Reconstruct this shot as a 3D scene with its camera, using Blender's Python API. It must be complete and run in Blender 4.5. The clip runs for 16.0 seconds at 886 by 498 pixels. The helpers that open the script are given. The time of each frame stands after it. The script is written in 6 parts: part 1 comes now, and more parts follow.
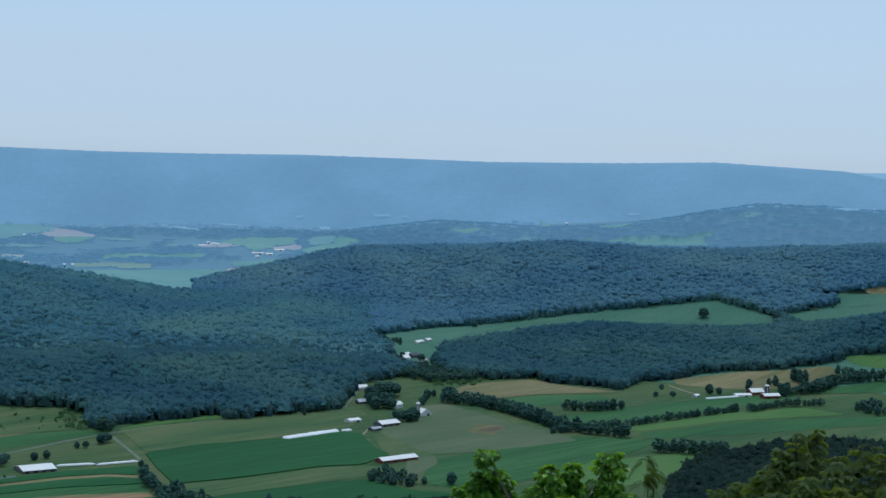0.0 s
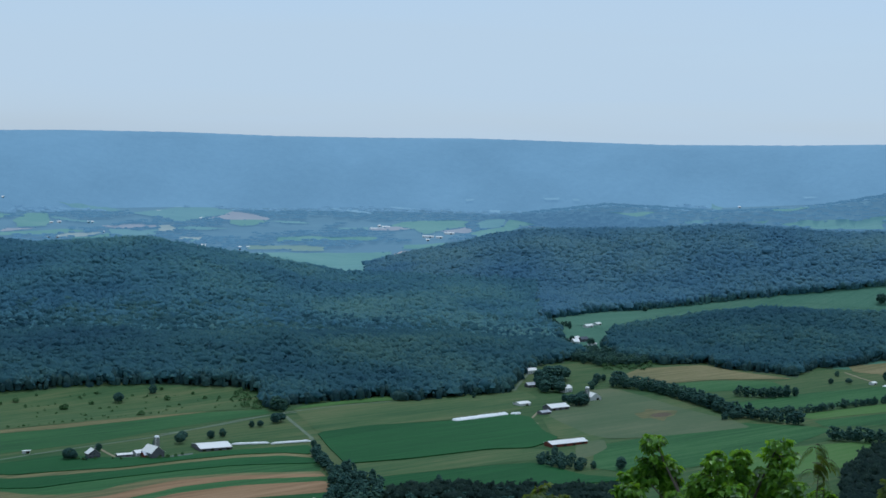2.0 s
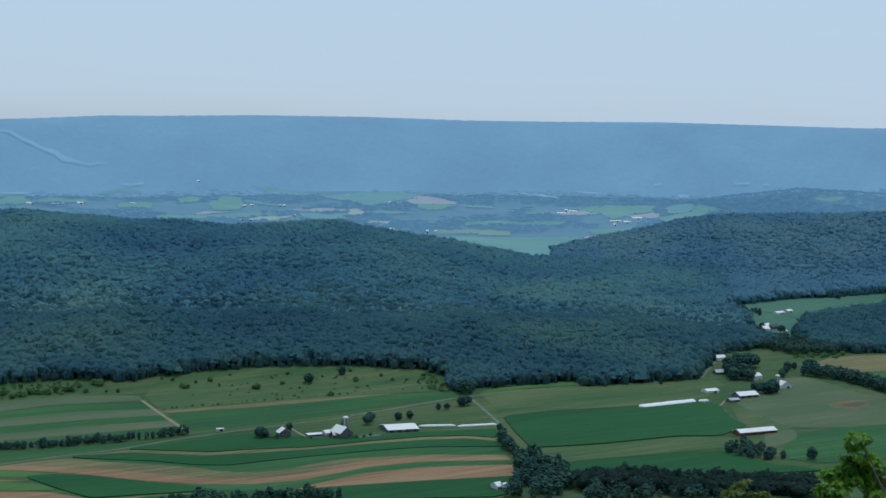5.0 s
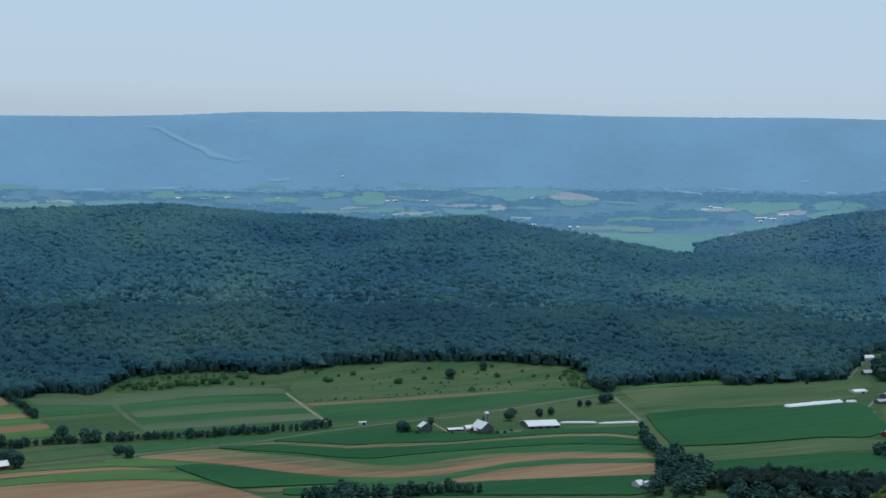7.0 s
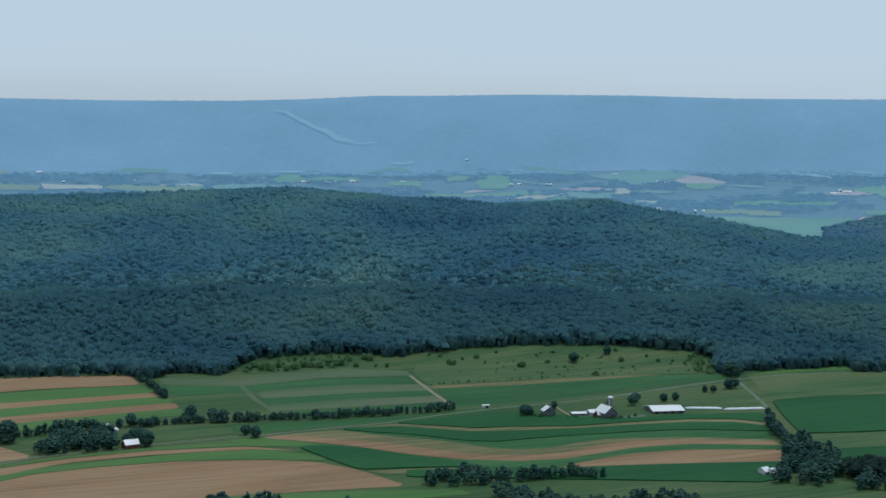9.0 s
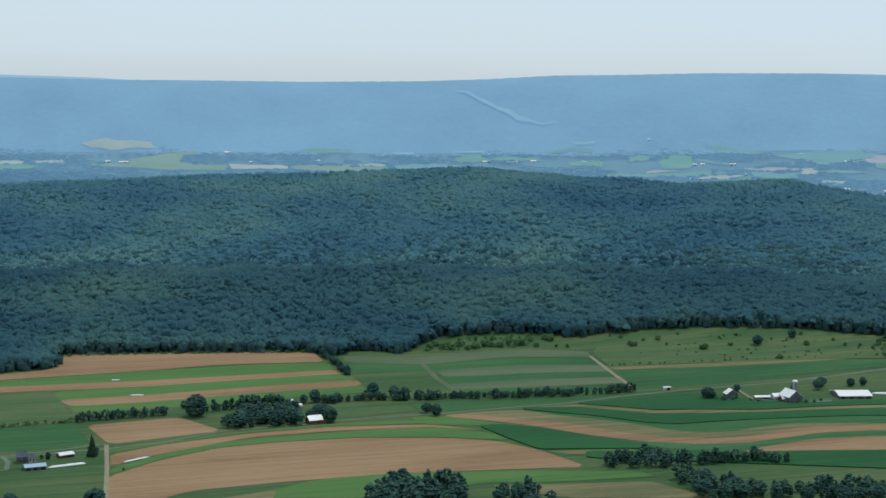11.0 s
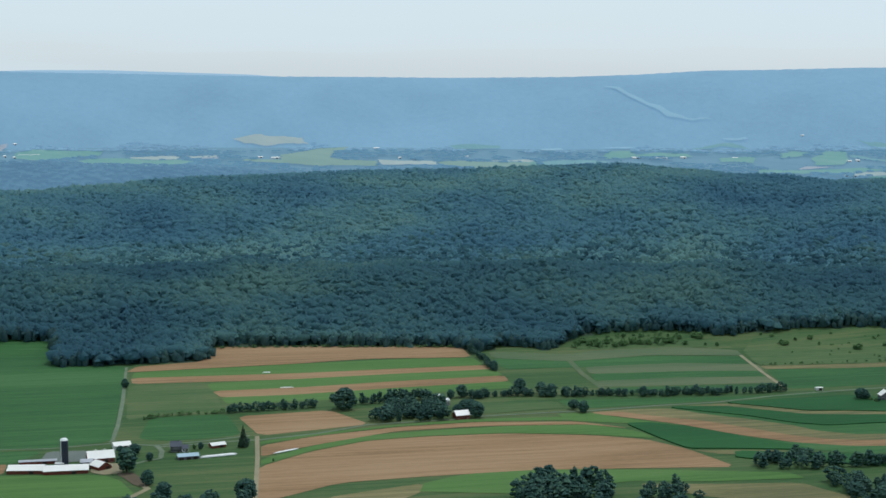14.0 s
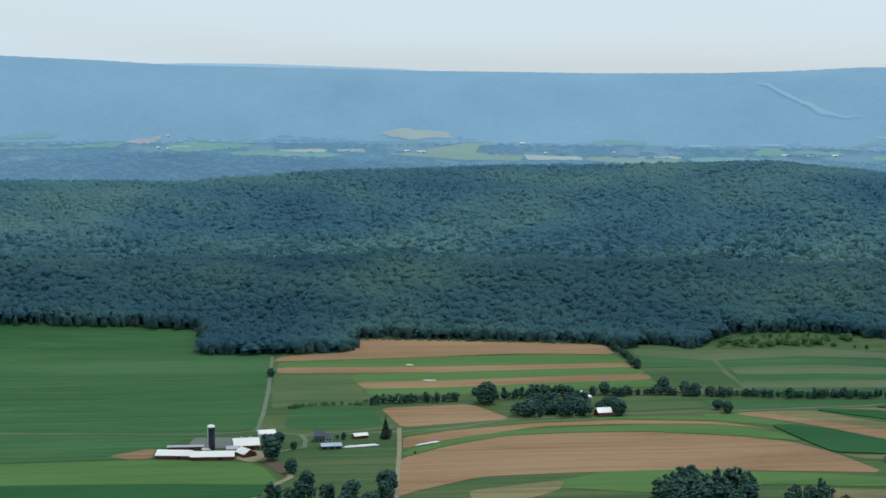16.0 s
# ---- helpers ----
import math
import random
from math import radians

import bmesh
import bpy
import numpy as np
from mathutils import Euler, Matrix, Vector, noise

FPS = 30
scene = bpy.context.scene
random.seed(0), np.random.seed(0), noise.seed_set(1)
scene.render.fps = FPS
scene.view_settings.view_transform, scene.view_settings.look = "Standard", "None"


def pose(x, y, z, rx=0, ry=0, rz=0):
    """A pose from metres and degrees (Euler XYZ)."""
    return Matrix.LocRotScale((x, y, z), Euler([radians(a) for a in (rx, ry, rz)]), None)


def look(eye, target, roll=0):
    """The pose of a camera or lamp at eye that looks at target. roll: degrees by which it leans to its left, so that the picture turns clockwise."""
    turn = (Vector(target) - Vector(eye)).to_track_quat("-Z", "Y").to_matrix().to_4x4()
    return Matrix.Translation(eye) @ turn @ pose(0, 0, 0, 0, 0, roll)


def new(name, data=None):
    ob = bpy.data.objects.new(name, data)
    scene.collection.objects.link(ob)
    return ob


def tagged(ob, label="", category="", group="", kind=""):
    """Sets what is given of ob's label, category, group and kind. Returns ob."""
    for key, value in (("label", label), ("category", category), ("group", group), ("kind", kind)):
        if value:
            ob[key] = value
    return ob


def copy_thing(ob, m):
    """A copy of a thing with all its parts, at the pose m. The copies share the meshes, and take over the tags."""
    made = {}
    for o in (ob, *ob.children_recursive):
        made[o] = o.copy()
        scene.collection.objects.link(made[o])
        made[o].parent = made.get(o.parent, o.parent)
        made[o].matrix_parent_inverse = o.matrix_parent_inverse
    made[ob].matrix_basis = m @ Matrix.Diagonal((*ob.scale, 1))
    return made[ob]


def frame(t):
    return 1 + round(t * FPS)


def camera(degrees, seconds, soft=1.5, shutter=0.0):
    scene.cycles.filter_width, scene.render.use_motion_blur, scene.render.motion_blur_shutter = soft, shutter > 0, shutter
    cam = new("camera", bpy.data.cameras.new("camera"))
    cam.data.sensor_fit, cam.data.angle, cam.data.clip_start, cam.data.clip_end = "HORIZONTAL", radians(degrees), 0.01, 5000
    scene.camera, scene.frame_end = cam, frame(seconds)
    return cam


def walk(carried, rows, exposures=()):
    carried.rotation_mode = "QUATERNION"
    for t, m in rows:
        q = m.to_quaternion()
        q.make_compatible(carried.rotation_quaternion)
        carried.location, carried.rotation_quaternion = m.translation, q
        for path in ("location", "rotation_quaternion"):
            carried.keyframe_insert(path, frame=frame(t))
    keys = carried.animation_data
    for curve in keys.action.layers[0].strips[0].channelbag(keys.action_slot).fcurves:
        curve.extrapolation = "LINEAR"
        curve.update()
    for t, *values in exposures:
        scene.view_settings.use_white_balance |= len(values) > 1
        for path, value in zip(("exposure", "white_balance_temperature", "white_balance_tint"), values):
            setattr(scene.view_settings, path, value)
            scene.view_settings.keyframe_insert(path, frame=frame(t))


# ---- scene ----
# a lookout over a farming valley: the camera turns and sways a little
EXPOSURES = [(0.0, -0.16, 5050, 13), (3.0, -0.16, 5100, 13), (6.0, -0.18, 5170, 13), (8.2, -0.17, 5190, 13), (10.3, -0.04, 5500, 13), (11.7, 0.17, 5630, 13), (13.0, 0.17, 5670, 13), (16.0, 0.16, 5660, 13)]
cam = camera(31.54, 16.0, soft=1.6)
walk(cam, [
    (0, pose(0.00, 0.0, 300.00, 86.74, -1.31, 0.82)),
    (0.5, pose(0.00, 0.0, 300.00, 85.99, -1.47, 2.19)),
    (1, pose(0.00, 0.0, 300.00, 86.11, -0.98, 4.29)),
    (1.5, pose(0.00, 0.0, 300.00, 86.07, -1.11, 5.13)),
    (2, pose(0.05, 0.0, 300.00, 86.01, -1.07, 7.01)),
    (2.5, pose(0.10, 0.0, 300.03, 85.61, -0.88, 8.39)),
    (3, pose(0.14, 0.0, 300.05, 85.69, -1.06, 10.10)),
    (3.2, pose(0.14, 0.0, 300.05, 85.75, -0.95, 10.93)),
    (5.3, pose(-0.12, 0.0, 300.10, 85.16, -0.88, 14.29)),
    (5.5, pose(-0.12, 0.0, 300.10, 85.08, -0.85, 14.75)),
    (6, pose(-0.12, 0.0, 300.10, 85.51, -0.71, 16.48)),
    (6.5, pose(-0.12, 0.0, 300.10, 85.18, -0.68, 17.61)),
    (7, pose(-0.12, 0.0, 300.10, 85.10, -0.78, 19.02)),
    (7.5, pose(-0.12, 0.0, 300.10, 85.12, -1.00, 20.72)),
    (8, pose(-0.12, 0.0, 300.10, 85.01, -1.07, 21.43)),
    (8.2, pose(-0.12, 0.0, 300.10, 84.92, -0.88, 22.02)),
    (10.3, pose(-0.12, 0.0, 300.10, 84.02, -0.09, 27.31)),
    (10.5, pose(-0.12, 0.0, 300.10, 84.23, 0.05, 28.56)),
    (11, pose(-0.12, 0.0, 300.10, 83.68, -0.13, 30.12)),
    (11.5, pose(-0.12, 0.0, 300.10, 83.66, -0.03, 31.12)),
    (12, pose(-0.12, 0.0, 300.10, 83.83, -0.22, 31.85)),
    (12.5, pose(-0.12, 0.0, 300.10, 83.96, 0.02, 33.18)),
    (13, pose(-0.12, 0.0, 300.10, 84.07, 0.15, 33.81)),
    (13.5, pose(-0.12, 0.0, 300.10, 83.80, 0.15, 34.65)),
    (14, pose(-0.12, 0.0, 300.10, 83.53, 0.10, 35.52)),
    (14.5, pose(-0.12, 0.0, 300.10, 83.17, 0.12, 36.08)),
    (15, pose(-0.12, 0.0, 300.10, 82.99, 0.11, 36.97)),
    (15.5, pose(-0.12, 0.0, 300.10, 83.19, -0.17, 38.26)),
    (16, pose(-0.12, 0.0, 300.10, 83.34, -0.22, 40.86)),
], exposures=EXPOSURES)

# ---- light ----
SUN_ELEVATION, SUN_HEADING = 67.0, -8.0      # degrees; heading counted from +Y towards the left (-X)
world = bpy.data.worlds.new("summer_sky")
scene.world = world
world.use_nodes = True
wn = world.node_tree.nodes
sky = wn.new("ShaderNodeTexSky")
sky.sky_type, sky.sun_disc = "NISHITA", False
sky.sun_elevation, sky.sun_rotation = radians(SUN_ELEVATION), radians(-SUN_HEADING)
sky.altitude, sky.air_density, sky.dust_density, sky.ozone_density = 300, 1.0, 1.0, 1.0
wn["Background"].inputs["Strength"].default_value = 0.11
# summer haze veils the whole sky, with faint streaks of high cloud
veil, streak, place, turn = wn.new("ShaderNodeMixRGB"), wn.new("ShaderNodeTexNoise"), wn.new("ShaderNodeMapping"), wn.new("ShaderNodeTexCoord")
place.inputs["Scale"].default_value = (1.2, 1.2, 16.0)
place.inputs["Rotation"].default_value = (0, radians(3), 0)
streak.inputs["Scale"].default_value, streak.inputs["Detail"].default_value = 1.4, 3
tone = wn.new("ShaderNodeValToRGB")
tone.color_ramp.elements[0].position, tone.color_ramp.elements[0].color = 0.40, (0.68, 0.68, 0.68, 1)
tone.color_ramp.elements[1].position, tone.color_ramp.elements[1].color = 0.62, (0.96, 0.96, 0.96, 1)
veil.inputs["Color2"].default_value = (5.72, 6.28, 5.88, 1)
wl = world.node_tree.links
wl.new(turn.outputs["Generated"], place.inputs["Vector"])
wl.new(place.outputs["Vector"], streak.inputs["Vector"])
wl.new(streak.outputs["Fac"], tone.inputs["Fac"])
wl.new(tone.outputs["Color"], veil.inputs["Fac"])
wl.new(sky.outputs[0], veil.inputs["Color1"])
wl.new(veil.outputs["Color"], wn["Background"].inputs["Color"])

sun = new("sun", bpy.data.lights.new("sun", "SUN"))
sun.data.energy, sun.data.angle, sun.data.color = 1.3, radians(1.5), (1.0, 0.95, 0.87)
a, e = radians(SUN_HEADING), radians(SUN_ELEVATION)
sun.matrix_world = look((0, 0, 900), (math.sin(a) * math.cos(e) * 100, -math.cos(a) * math.cos(e) * 100, 900 - math.sin(e) * 100))

# ---- materials ----
def material(name, stops, scale=0.1, fine=1.0, bump=0.4, dist=0.3, rough=0.9, spec=0.15, per=0.0, haze_glow=None, haze_power=0.0, metal=0.0, stretch=(1, 1, 1), spread=(0.32, 0.74), mixed=(0.55, 0.55), rows=0.0):
    """Two noises in world metres (scale: broad, fine: grain, per metre) blend the colours of stops; per: share of tone that differs from piece to piece;
    rows: share of the long streaks that drilling, mowing and tyres leave along the contour."""
    m = bpy.data.materials.new(name)
    m.use_nodes = True
    nt = m.node_tree
    n, l = nt.nodes, nt.links
    p = n["Principled BSDF"]
    p.inputs["Roughness"].default_value, p.inputs["Metallic"].default_value = rough, metal
    p.inputs["Specular IOR Level"].default_value = spec
    geo = n.new("ShaderNodeNewGeometry")
    mp = n.new("ShaderNodeMapping")
    mp.inputs["Scale"].default_value = stretch
    l.new(geo.outputs["Position"], mp.inputs["Vector"])
    big, small = n.new("ShaderNodeTexNoise"), n.new("ShaderNodeTexNoise")
    big.inputs["Scale"].default_value, big.inputs["Detail"].default_value = scale, 4
    small.inputs["Scale"].default_value, small.inputs["Detail"].default_value = fine, 5
    small.inputs["Roughness"].default_value = 0.65
    for t in (big, small):
        l.new(mp.outputs["Vector"], t.inputs["Vector"])
    mix = n.new("ShaderNodeMath")
    mix.operation = "MULTIPLY_ADD"
    l.new(small.outputs["Fac"], mix.inputs[0])
    mix.inputs[1].default_value = mixed[1]
    half = n.new("ShaderNodeMath")
    half.operation = "MULTIPLY"
    l.new(big.outputs["Fac"], half.inputs[0])
    half.inputs[1].default_value = mixed[0]
    l.new(half.outputs[0], mix.inputs[2])
    last = mix.outputs[0]
    if rows:
        turned = n.new("ShaderNodeMapping")
        turned.inputs["Rotation"].default_value = (0, 0, radians(-47))
        drawn = n.new("ShaderNodeMapping")
        drawn.inputs["Scale"].default_value = (0.007, 0.17, 0.0)
        l.new(geo.outputs["Position"], turned.inputs["Vector"])
        l.new(turned.outputs["Vector"], drawn.inputs["Vector"])
        l.new(turned.outputs["Vector"], mp.inputs["Vector"])
        line = n.new("ShaderNodeTexNoise")
        line.inputs["Scale"].default_value, line.inputs["Detail"].default_value, line.inputs["Roughness"].default_value = 1.0, 5, 0.6
        l.new(drawn.outputs["Vector"], line.inputs["Vector"])
        centred, put = n.new("ShaderNodeMath"), n.new("ShaderNodeMath")
        centred.operation, put.operation = "SUBTRACT", "MULTIPLY_ADD"
        centred.inputs[1].default_value = 0.5
        l.new(line.outputs["Fac"], centred.inputs[0])
        l.new(centred.outputs[0], put.inputs[0])
        put.inputs[1].default_value = rows
        l.new(last, put.inputs[2])
        last = put.outputs[0]
    if per:
        add, rnd = n.new("ShaderNodeMath"), geo.outputs["Random Per Island"]
        add.operation = "MULTIPLY_ADD"
        l.new(rnd, add.inputs[0])
        add.inputs[1].default_value = per
        off = n.new("ShaderNodeMath")
        off.operation = "SUBTRACT"
        l.new(last, off.inputs[0])
        off.inputs[1].default_value = per / 2
        l.new(off.outputs[0], add.inputs[2])
        last = add.outputs[0]
    ramp = n.new("ShaderNodeValToRGB")
    while len(ramp.color_ramp.elements) < len(stops):
        ramp.color_ramp.elements.new(0.5)
    for k, c in enumerate(stops):
        ramp.color_ramp.elements[k].position = spread[0] + (spread[1] - spread[0]) * k / max(1, len(stops) - 1)
        ramp.color_ramp.elements[k].color = (*c, 1)
    l.new(last, ramp.inputs["Fac"])
    l.new(ramp.outputs["Color"], p.inputs["Base Color"])
    if bump:
        b = n.new("ShaderNodeBump")
        b.inputs["Strength"].default_value, b.inputs["Distance"].default_value = bump, dist
        l.new(small.outputs["Fac"], b.inputs["Height"])
        l.new(b.outputs["Normal"], p.inputs["Normal"])
    # emission that stands in for the blue haze over distant land
    if haze_glow:
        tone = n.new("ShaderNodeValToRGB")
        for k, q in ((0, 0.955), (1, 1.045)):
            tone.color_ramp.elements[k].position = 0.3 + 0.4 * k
            tone.color_ramp.elements[k].color = (*(c * q for c in haze_glow), 1)
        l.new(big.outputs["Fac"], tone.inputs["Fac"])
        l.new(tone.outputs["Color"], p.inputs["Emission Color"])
        p.inputs["Emission Strength"].default_value = haze_power
    return m


def leafy(m, share=0.42):
    """Lets part of the light shine through the leaves."""
    nt = m.node_tree
    out, p = nt.nodes["Material Output"], nt.nodes["Principled BSDF"]
    thin, mix = nt.nodes.new("ShaderNodeBsdfTranslucent"), nt.nodes.new("ShaderNodeMixShader")
    mix.inputs[0].default_value = share
    nt.links.new(p.inputs["Base Color"].links[0].from_socket, thin.inputs["Color"])
    nt.links.new(p.outputs[0], mix.inputs[1])
    nt.links.new(thin.outputs[0], mix.inputs[2])
    nt.links.new(mix.outputs[0], out.inputs["Surface"])
    return m


GRASS = material("meadow_grass", [(0.035, 0.082, 0.025), (0.058, 0.106, 0.034), (0.106, 0.129, 0.048)], 0.012, 0.4, 0.5, 0.4, stretch=(0.22, 1, 1), spread=(0.38, 0.70), mixed=(0.75, 0.33), rows=0.75)
CROP = material("green_crop", [(0.025, 0.082, 0.025), (0.038, 0.111, 0.032), (0.061, 0.139, 0.046)], 0.010, 0.5, 0.6, 0.5, stretch=(0.22, 1, 1), spread=(0.38, 0.70), mixed=(0.75, 0.33), rows=0.75)
CROP_DARK = material("dark_crop", [(0.014, 0.070, 0.018), (0.020, 0.087, 0.023), (0.026, 0.103, 0.027)], 0.010, 0.5, 0.6, 0.5, stretch=(0.22, 1, 1), spread=(0.38, 0.70), mixed=(0.75, 0.33), rows=0.75)
CROP_LIGHT = material("light_crop", [(0.059, 0.130, 0.031), (0.079, 0.162, 0.038), (0.099, 0.171, 0.049)], 0.012, 0.5, 0.5, 0.4, stretch=(0.22, 1, 1), spread=(0.38, 0.70), mixed=(0.75, 0.33), rows=0.75)
PASTURE = material("pasture", [(0.043, 0.095, 0.032), (0.073, 0.120, 0.041), (0.121, 0.141, 0.056)], 0.015, 0.3, 0.5, 0.4, stretch=(0.22, 1, 1), spread=(0.38, 0.70), mixed=(0.75, 0.33), rows=0.75)
SOIL = material("ploughed_soil", [(0.189, 0.116, 0.057), (0.267, 0.165, 0.081), (0.318, 0.208, 0.111)], 0.012, 0.5, 0.5, 0.3, stretch=(0.22, 1, 1), spread=(0.38, 0.70), mixed=(0.75, 0.33), rows=0.75)
STUBBLE = material("hay_stubble", [(0.104, 0.109, 0.046), (0.168, 0.155, 0.065), (0.244, 0.204, 0.098)], 0.012, 0.4, 0.5, 0.3, stretch=(0.22, 1, 1), spread=(0.38, 0.70), mixed=(0.75, 0.33), rows=0.75)
ROAD = material("pale_road", [(0.096, 0.127, 0.084), (0.137, 0.176, 0.114), (0.185, 0.225, 0.140)], 0.05, 0.8, 0.2, 0.1)
TRACK = material("dirt_track", [(0.194, 0.172, 0.099), (0.251, 0.220, 0.133), (0.302, 0.274, 0.173)], 0.05, 0.8, 0.3, 0.2)
YARD = material("grey_yard", [(0.111, 0.130, 0.112), (0.162, 0.186, 0.157)], 0.05, 0.6, 0.3, 0.1)
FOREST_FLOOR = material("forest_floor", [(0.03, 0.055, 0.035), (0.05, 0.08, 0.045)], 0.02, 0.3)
# leaf colours tinted blue for the haze in front of the woods
HAZED_FOREST = leafy(material("hazed_broadleaf_woods", [(0.041, 0.109, 0.152), (0.054, 0.138, 0.173), (0.069, 0.167, 0.184), (0.112, 0.222, 0.195)], 0.005, 0.42, 0.7, 1.0, per=0.09, spread=(0.36, 0.68), mixed=(0.68, 0.42)))
# same leaves farther off, with more haze in the colour: paler, bluer
HAZED_HILL_WOODS = leafy(material("hazed_hill_woods", [(0.069, 0.173, 0.247), (0.09, 0.214, 0.277), (0.113, 0.255, 0.29), (0.168, 0.316, 0.29)], 0.004, 0.36, 0.5, 1.0, per=0.09, spread=(0.36, 0.68), mixed=(0.68, 0.42)))
# darker than the woods: shade along their edge put into the leaf colour
FRINGE_SHADED = leafy(material("wood_edge_shaded", [(0.032, 0.078, 0.092), (0.049, 0.109, 0.112), (0.076, 0.146, 0.12)], 0.01, 0.6, 0.8, 1.0, per=0.2))
# the ridge's haze is painted: blue emission over dark leaf colours
FAR_WOOD = material("hazy_ridge", [(0.040, 0.080, 0.092), (0.073, 0.122, 0.134)], 0.004, 0.05, 0.4, 8.0, haze_glow=(0.228, 0.390, 0.510), haze_power=0.61)
# valley floor with its haze put in as emission too
FAR_VALLEY = material("hazy_valley_floor", [(0.020, 0.044, 0.052), (0.032, 0.062, 0.066), (0.048, 0.080, 0.078)], 0.012, 0.05, 0, haze_glow=(0.189, 0.335, 0.418), haze_power=0.6, stretch=(0.35, 1, 1))
# strongest painted haze: the land behind is nearly all pale emission
FAR_REAR = material("hazy_distance", [(0.05, 0.08, 0.09), (0.06, 0.09, 0.10)], 0.004, 0.05, 0, haze_glow=(0.389, 0.567, 0.658), haze_power=0.7)
# same leaves at the greatest distance, painted palest and bluest for haze
HAZED_FAR_FOREST = leafy(material("hazed_distant_woods", [(0.089, 0.208, 0.324), (0.112, 0.244, 0.347), (0.138, 0.279, 0.356), (0.182, 0.325, 0.347)], 0.004, 0.36, 0.5, 1.0, per=0.08, spread=(0.36, 0.68), mixed=(0.68, 0.42)))
MUD = material("dark_trampled_mud", [(0.083, 0.065, 0.043), (0.128, 0.101, 0.064)], 0.05, 0.6, 0.4, 0.2)
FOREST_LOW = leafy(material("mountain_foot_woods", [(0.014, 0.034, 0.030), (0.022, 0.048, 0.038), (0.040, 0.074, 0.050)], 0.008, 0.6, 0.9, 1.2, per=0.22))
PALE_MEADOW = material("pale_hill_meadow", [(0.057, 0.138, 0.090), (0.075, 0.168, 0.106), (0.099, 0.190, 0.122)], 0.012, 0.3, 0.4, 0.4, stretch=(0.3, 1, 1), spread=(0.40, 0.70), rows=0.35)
DRY_PASTURE = material("dry_pasture", [(0.071, 0.116, 0.051), (0.096, 0.131, 0.062), (0.131, 0.151, 0.076)], 0.014, 0.4, 0.5, 0.3, stretch=(0.3, 1, 1), spread=(0.38, 0.70), mixed=(0.75, 0.33), rows=0.5)

# ---- the lie of the land ----
# crest lines of the hills in the plan: x, y, height of the ground; then the half width of the hill
def polar(rows):
    """Crest rows of heading to the left in degrees, distance and height, as x, y, z."""
    return [(-r * math.sin(radians(az)), r * math.cos(radians(az)), z) for az, r, z in rows]


LONG_HILL = polar([(75, 2900, 67), (57, 2900, 81), (50.7, 2950, 75), (44.6, 2950, 92), (38.4, 2950, 100), (34.3, 2950, 105), (29.0, 2950, 116), (25.6, 2950, 100),
                   (21.5, 2950, 88.5), (17.5, 2900, 99), (15.4, 2900, 79), (12.3, 2900, 55), (10.6, 2900, 37)])
BENCH = polar([(75, 2000, 44), (50, 1990, 44), (40, 1990, 44), (30, 1990, 42), (20, 2000, 40), (12, 2060, 30), (6, 2160, 14), (4, 2200, 4)])
GAP_HILL = polar([(9.6, 3250, 30.5), (8.5, 3250, 48.5), (7.0, 3250, 64.5), (5.5, 3250, 88.5), (4.0, 3250, 106.5), (0.4, 3250, 110.5), (-3.7, 3250, 125.5), (-7.8, 3250, 115.5), (-15, 3250, 139.5), (-30, 3200, 146.5)])
ROUND_HILL = polar([(0.4, 2450, 2), (-0.8, 2480, 7), (-2.8, 2500, 23), (-4.8, 2500, 32), (-8.9, 2500, 30), (-11.9, 2500, 40), (-15.1, 2500, 65), (-26, 2500, 79)])
FAR_HILL = polar([(5, 4050, 100), (0.9, 4050, 139), (-2.9, 4050, 127), (-5.7, 4050, 139), (-8.8, 4050, 178), (-10.5, 4050, 200), (-12.7, 4050, 200), (-15, 4050, 192), (-30, 4050, 180)])
LEFT_HILL = polar([(66, 3400, 70), (57, 3400, 84), (52.5, 3400, 108), (48.7, 3400, 103), (44.6, 3400, 92), (41.5, 3400, 76), (37, 3400, 45)])
RIDGE_AZ = (-180, -60, -25, -17, -15.2, -13.6, -9, -5.7, -1, 1.5, 6, 9.3, 13, 16.6, 20.6, 24, 26, 28.5, 31, 35.3, 38.5, 42, 45.8, 50.7, 53, 56.5, 70, 180)
RIDGE_EL = (-0.1, -0.6, -1.0, -0.8, -0.38, -0.1, 0.12, 0.02, -0.04, 0.0, 0.06, 0.02, 0.02, 0.1, 0.1, 0.02, 0.0, -0.14, -0.22, -0.24, -0.2, -0.18, -0.1, 0.0, 0.15, 0.3, 0.3, -0.1)
FOOT_EL = (-2.6, -2.6, -1.7, -1.7, -1.7, -1.7, -1.9, -2.1, -2.4, -2.5, -2.6, -2.55, -2.6, -2.6, -2.7, -2.8, -2.8, -2.8, -2.85, -2.8, -2.75, -2.75, -2.7, -2.7, -2.7, -2.7, -2.7, -2.6)


def hill(x, y, crest, near, far):
    """Height of a hill with that crest line over the plan points x, y; it falls off over near metres on the lookout's side, far behind."""
    best_d, best_z, back = np.full(x.shape, 1e9), np.zeros(x.shape), np.zeros(x.shape, bool)
    for (ax, ay, az), (bx, by, bz) in zip(crest, crest[1:]):
        dx, dy = bx - ax, by - ay
        t = np.clip(((x - ax) * dx + (y - ay) * dy) / (dx * dx + dy * dy), 0, 1)
        px, py = ax + t * dx, ay + t * dy
        d = np.hypot(x - px, y - py)
        closer = d < best_d
        best_d, best_z = np.where(closer, d, best_d), np.where(closer, az + t * (bz - az), best_z)
        back = np.where(closer, np.hypot(x, y) > np.hypot(px, py), back)
    w = np.where(back, far, near)
    return best_z * (0.5 + 0.5 * np.cos(np.pi * np.clip(best_d / w, 0, 1)))


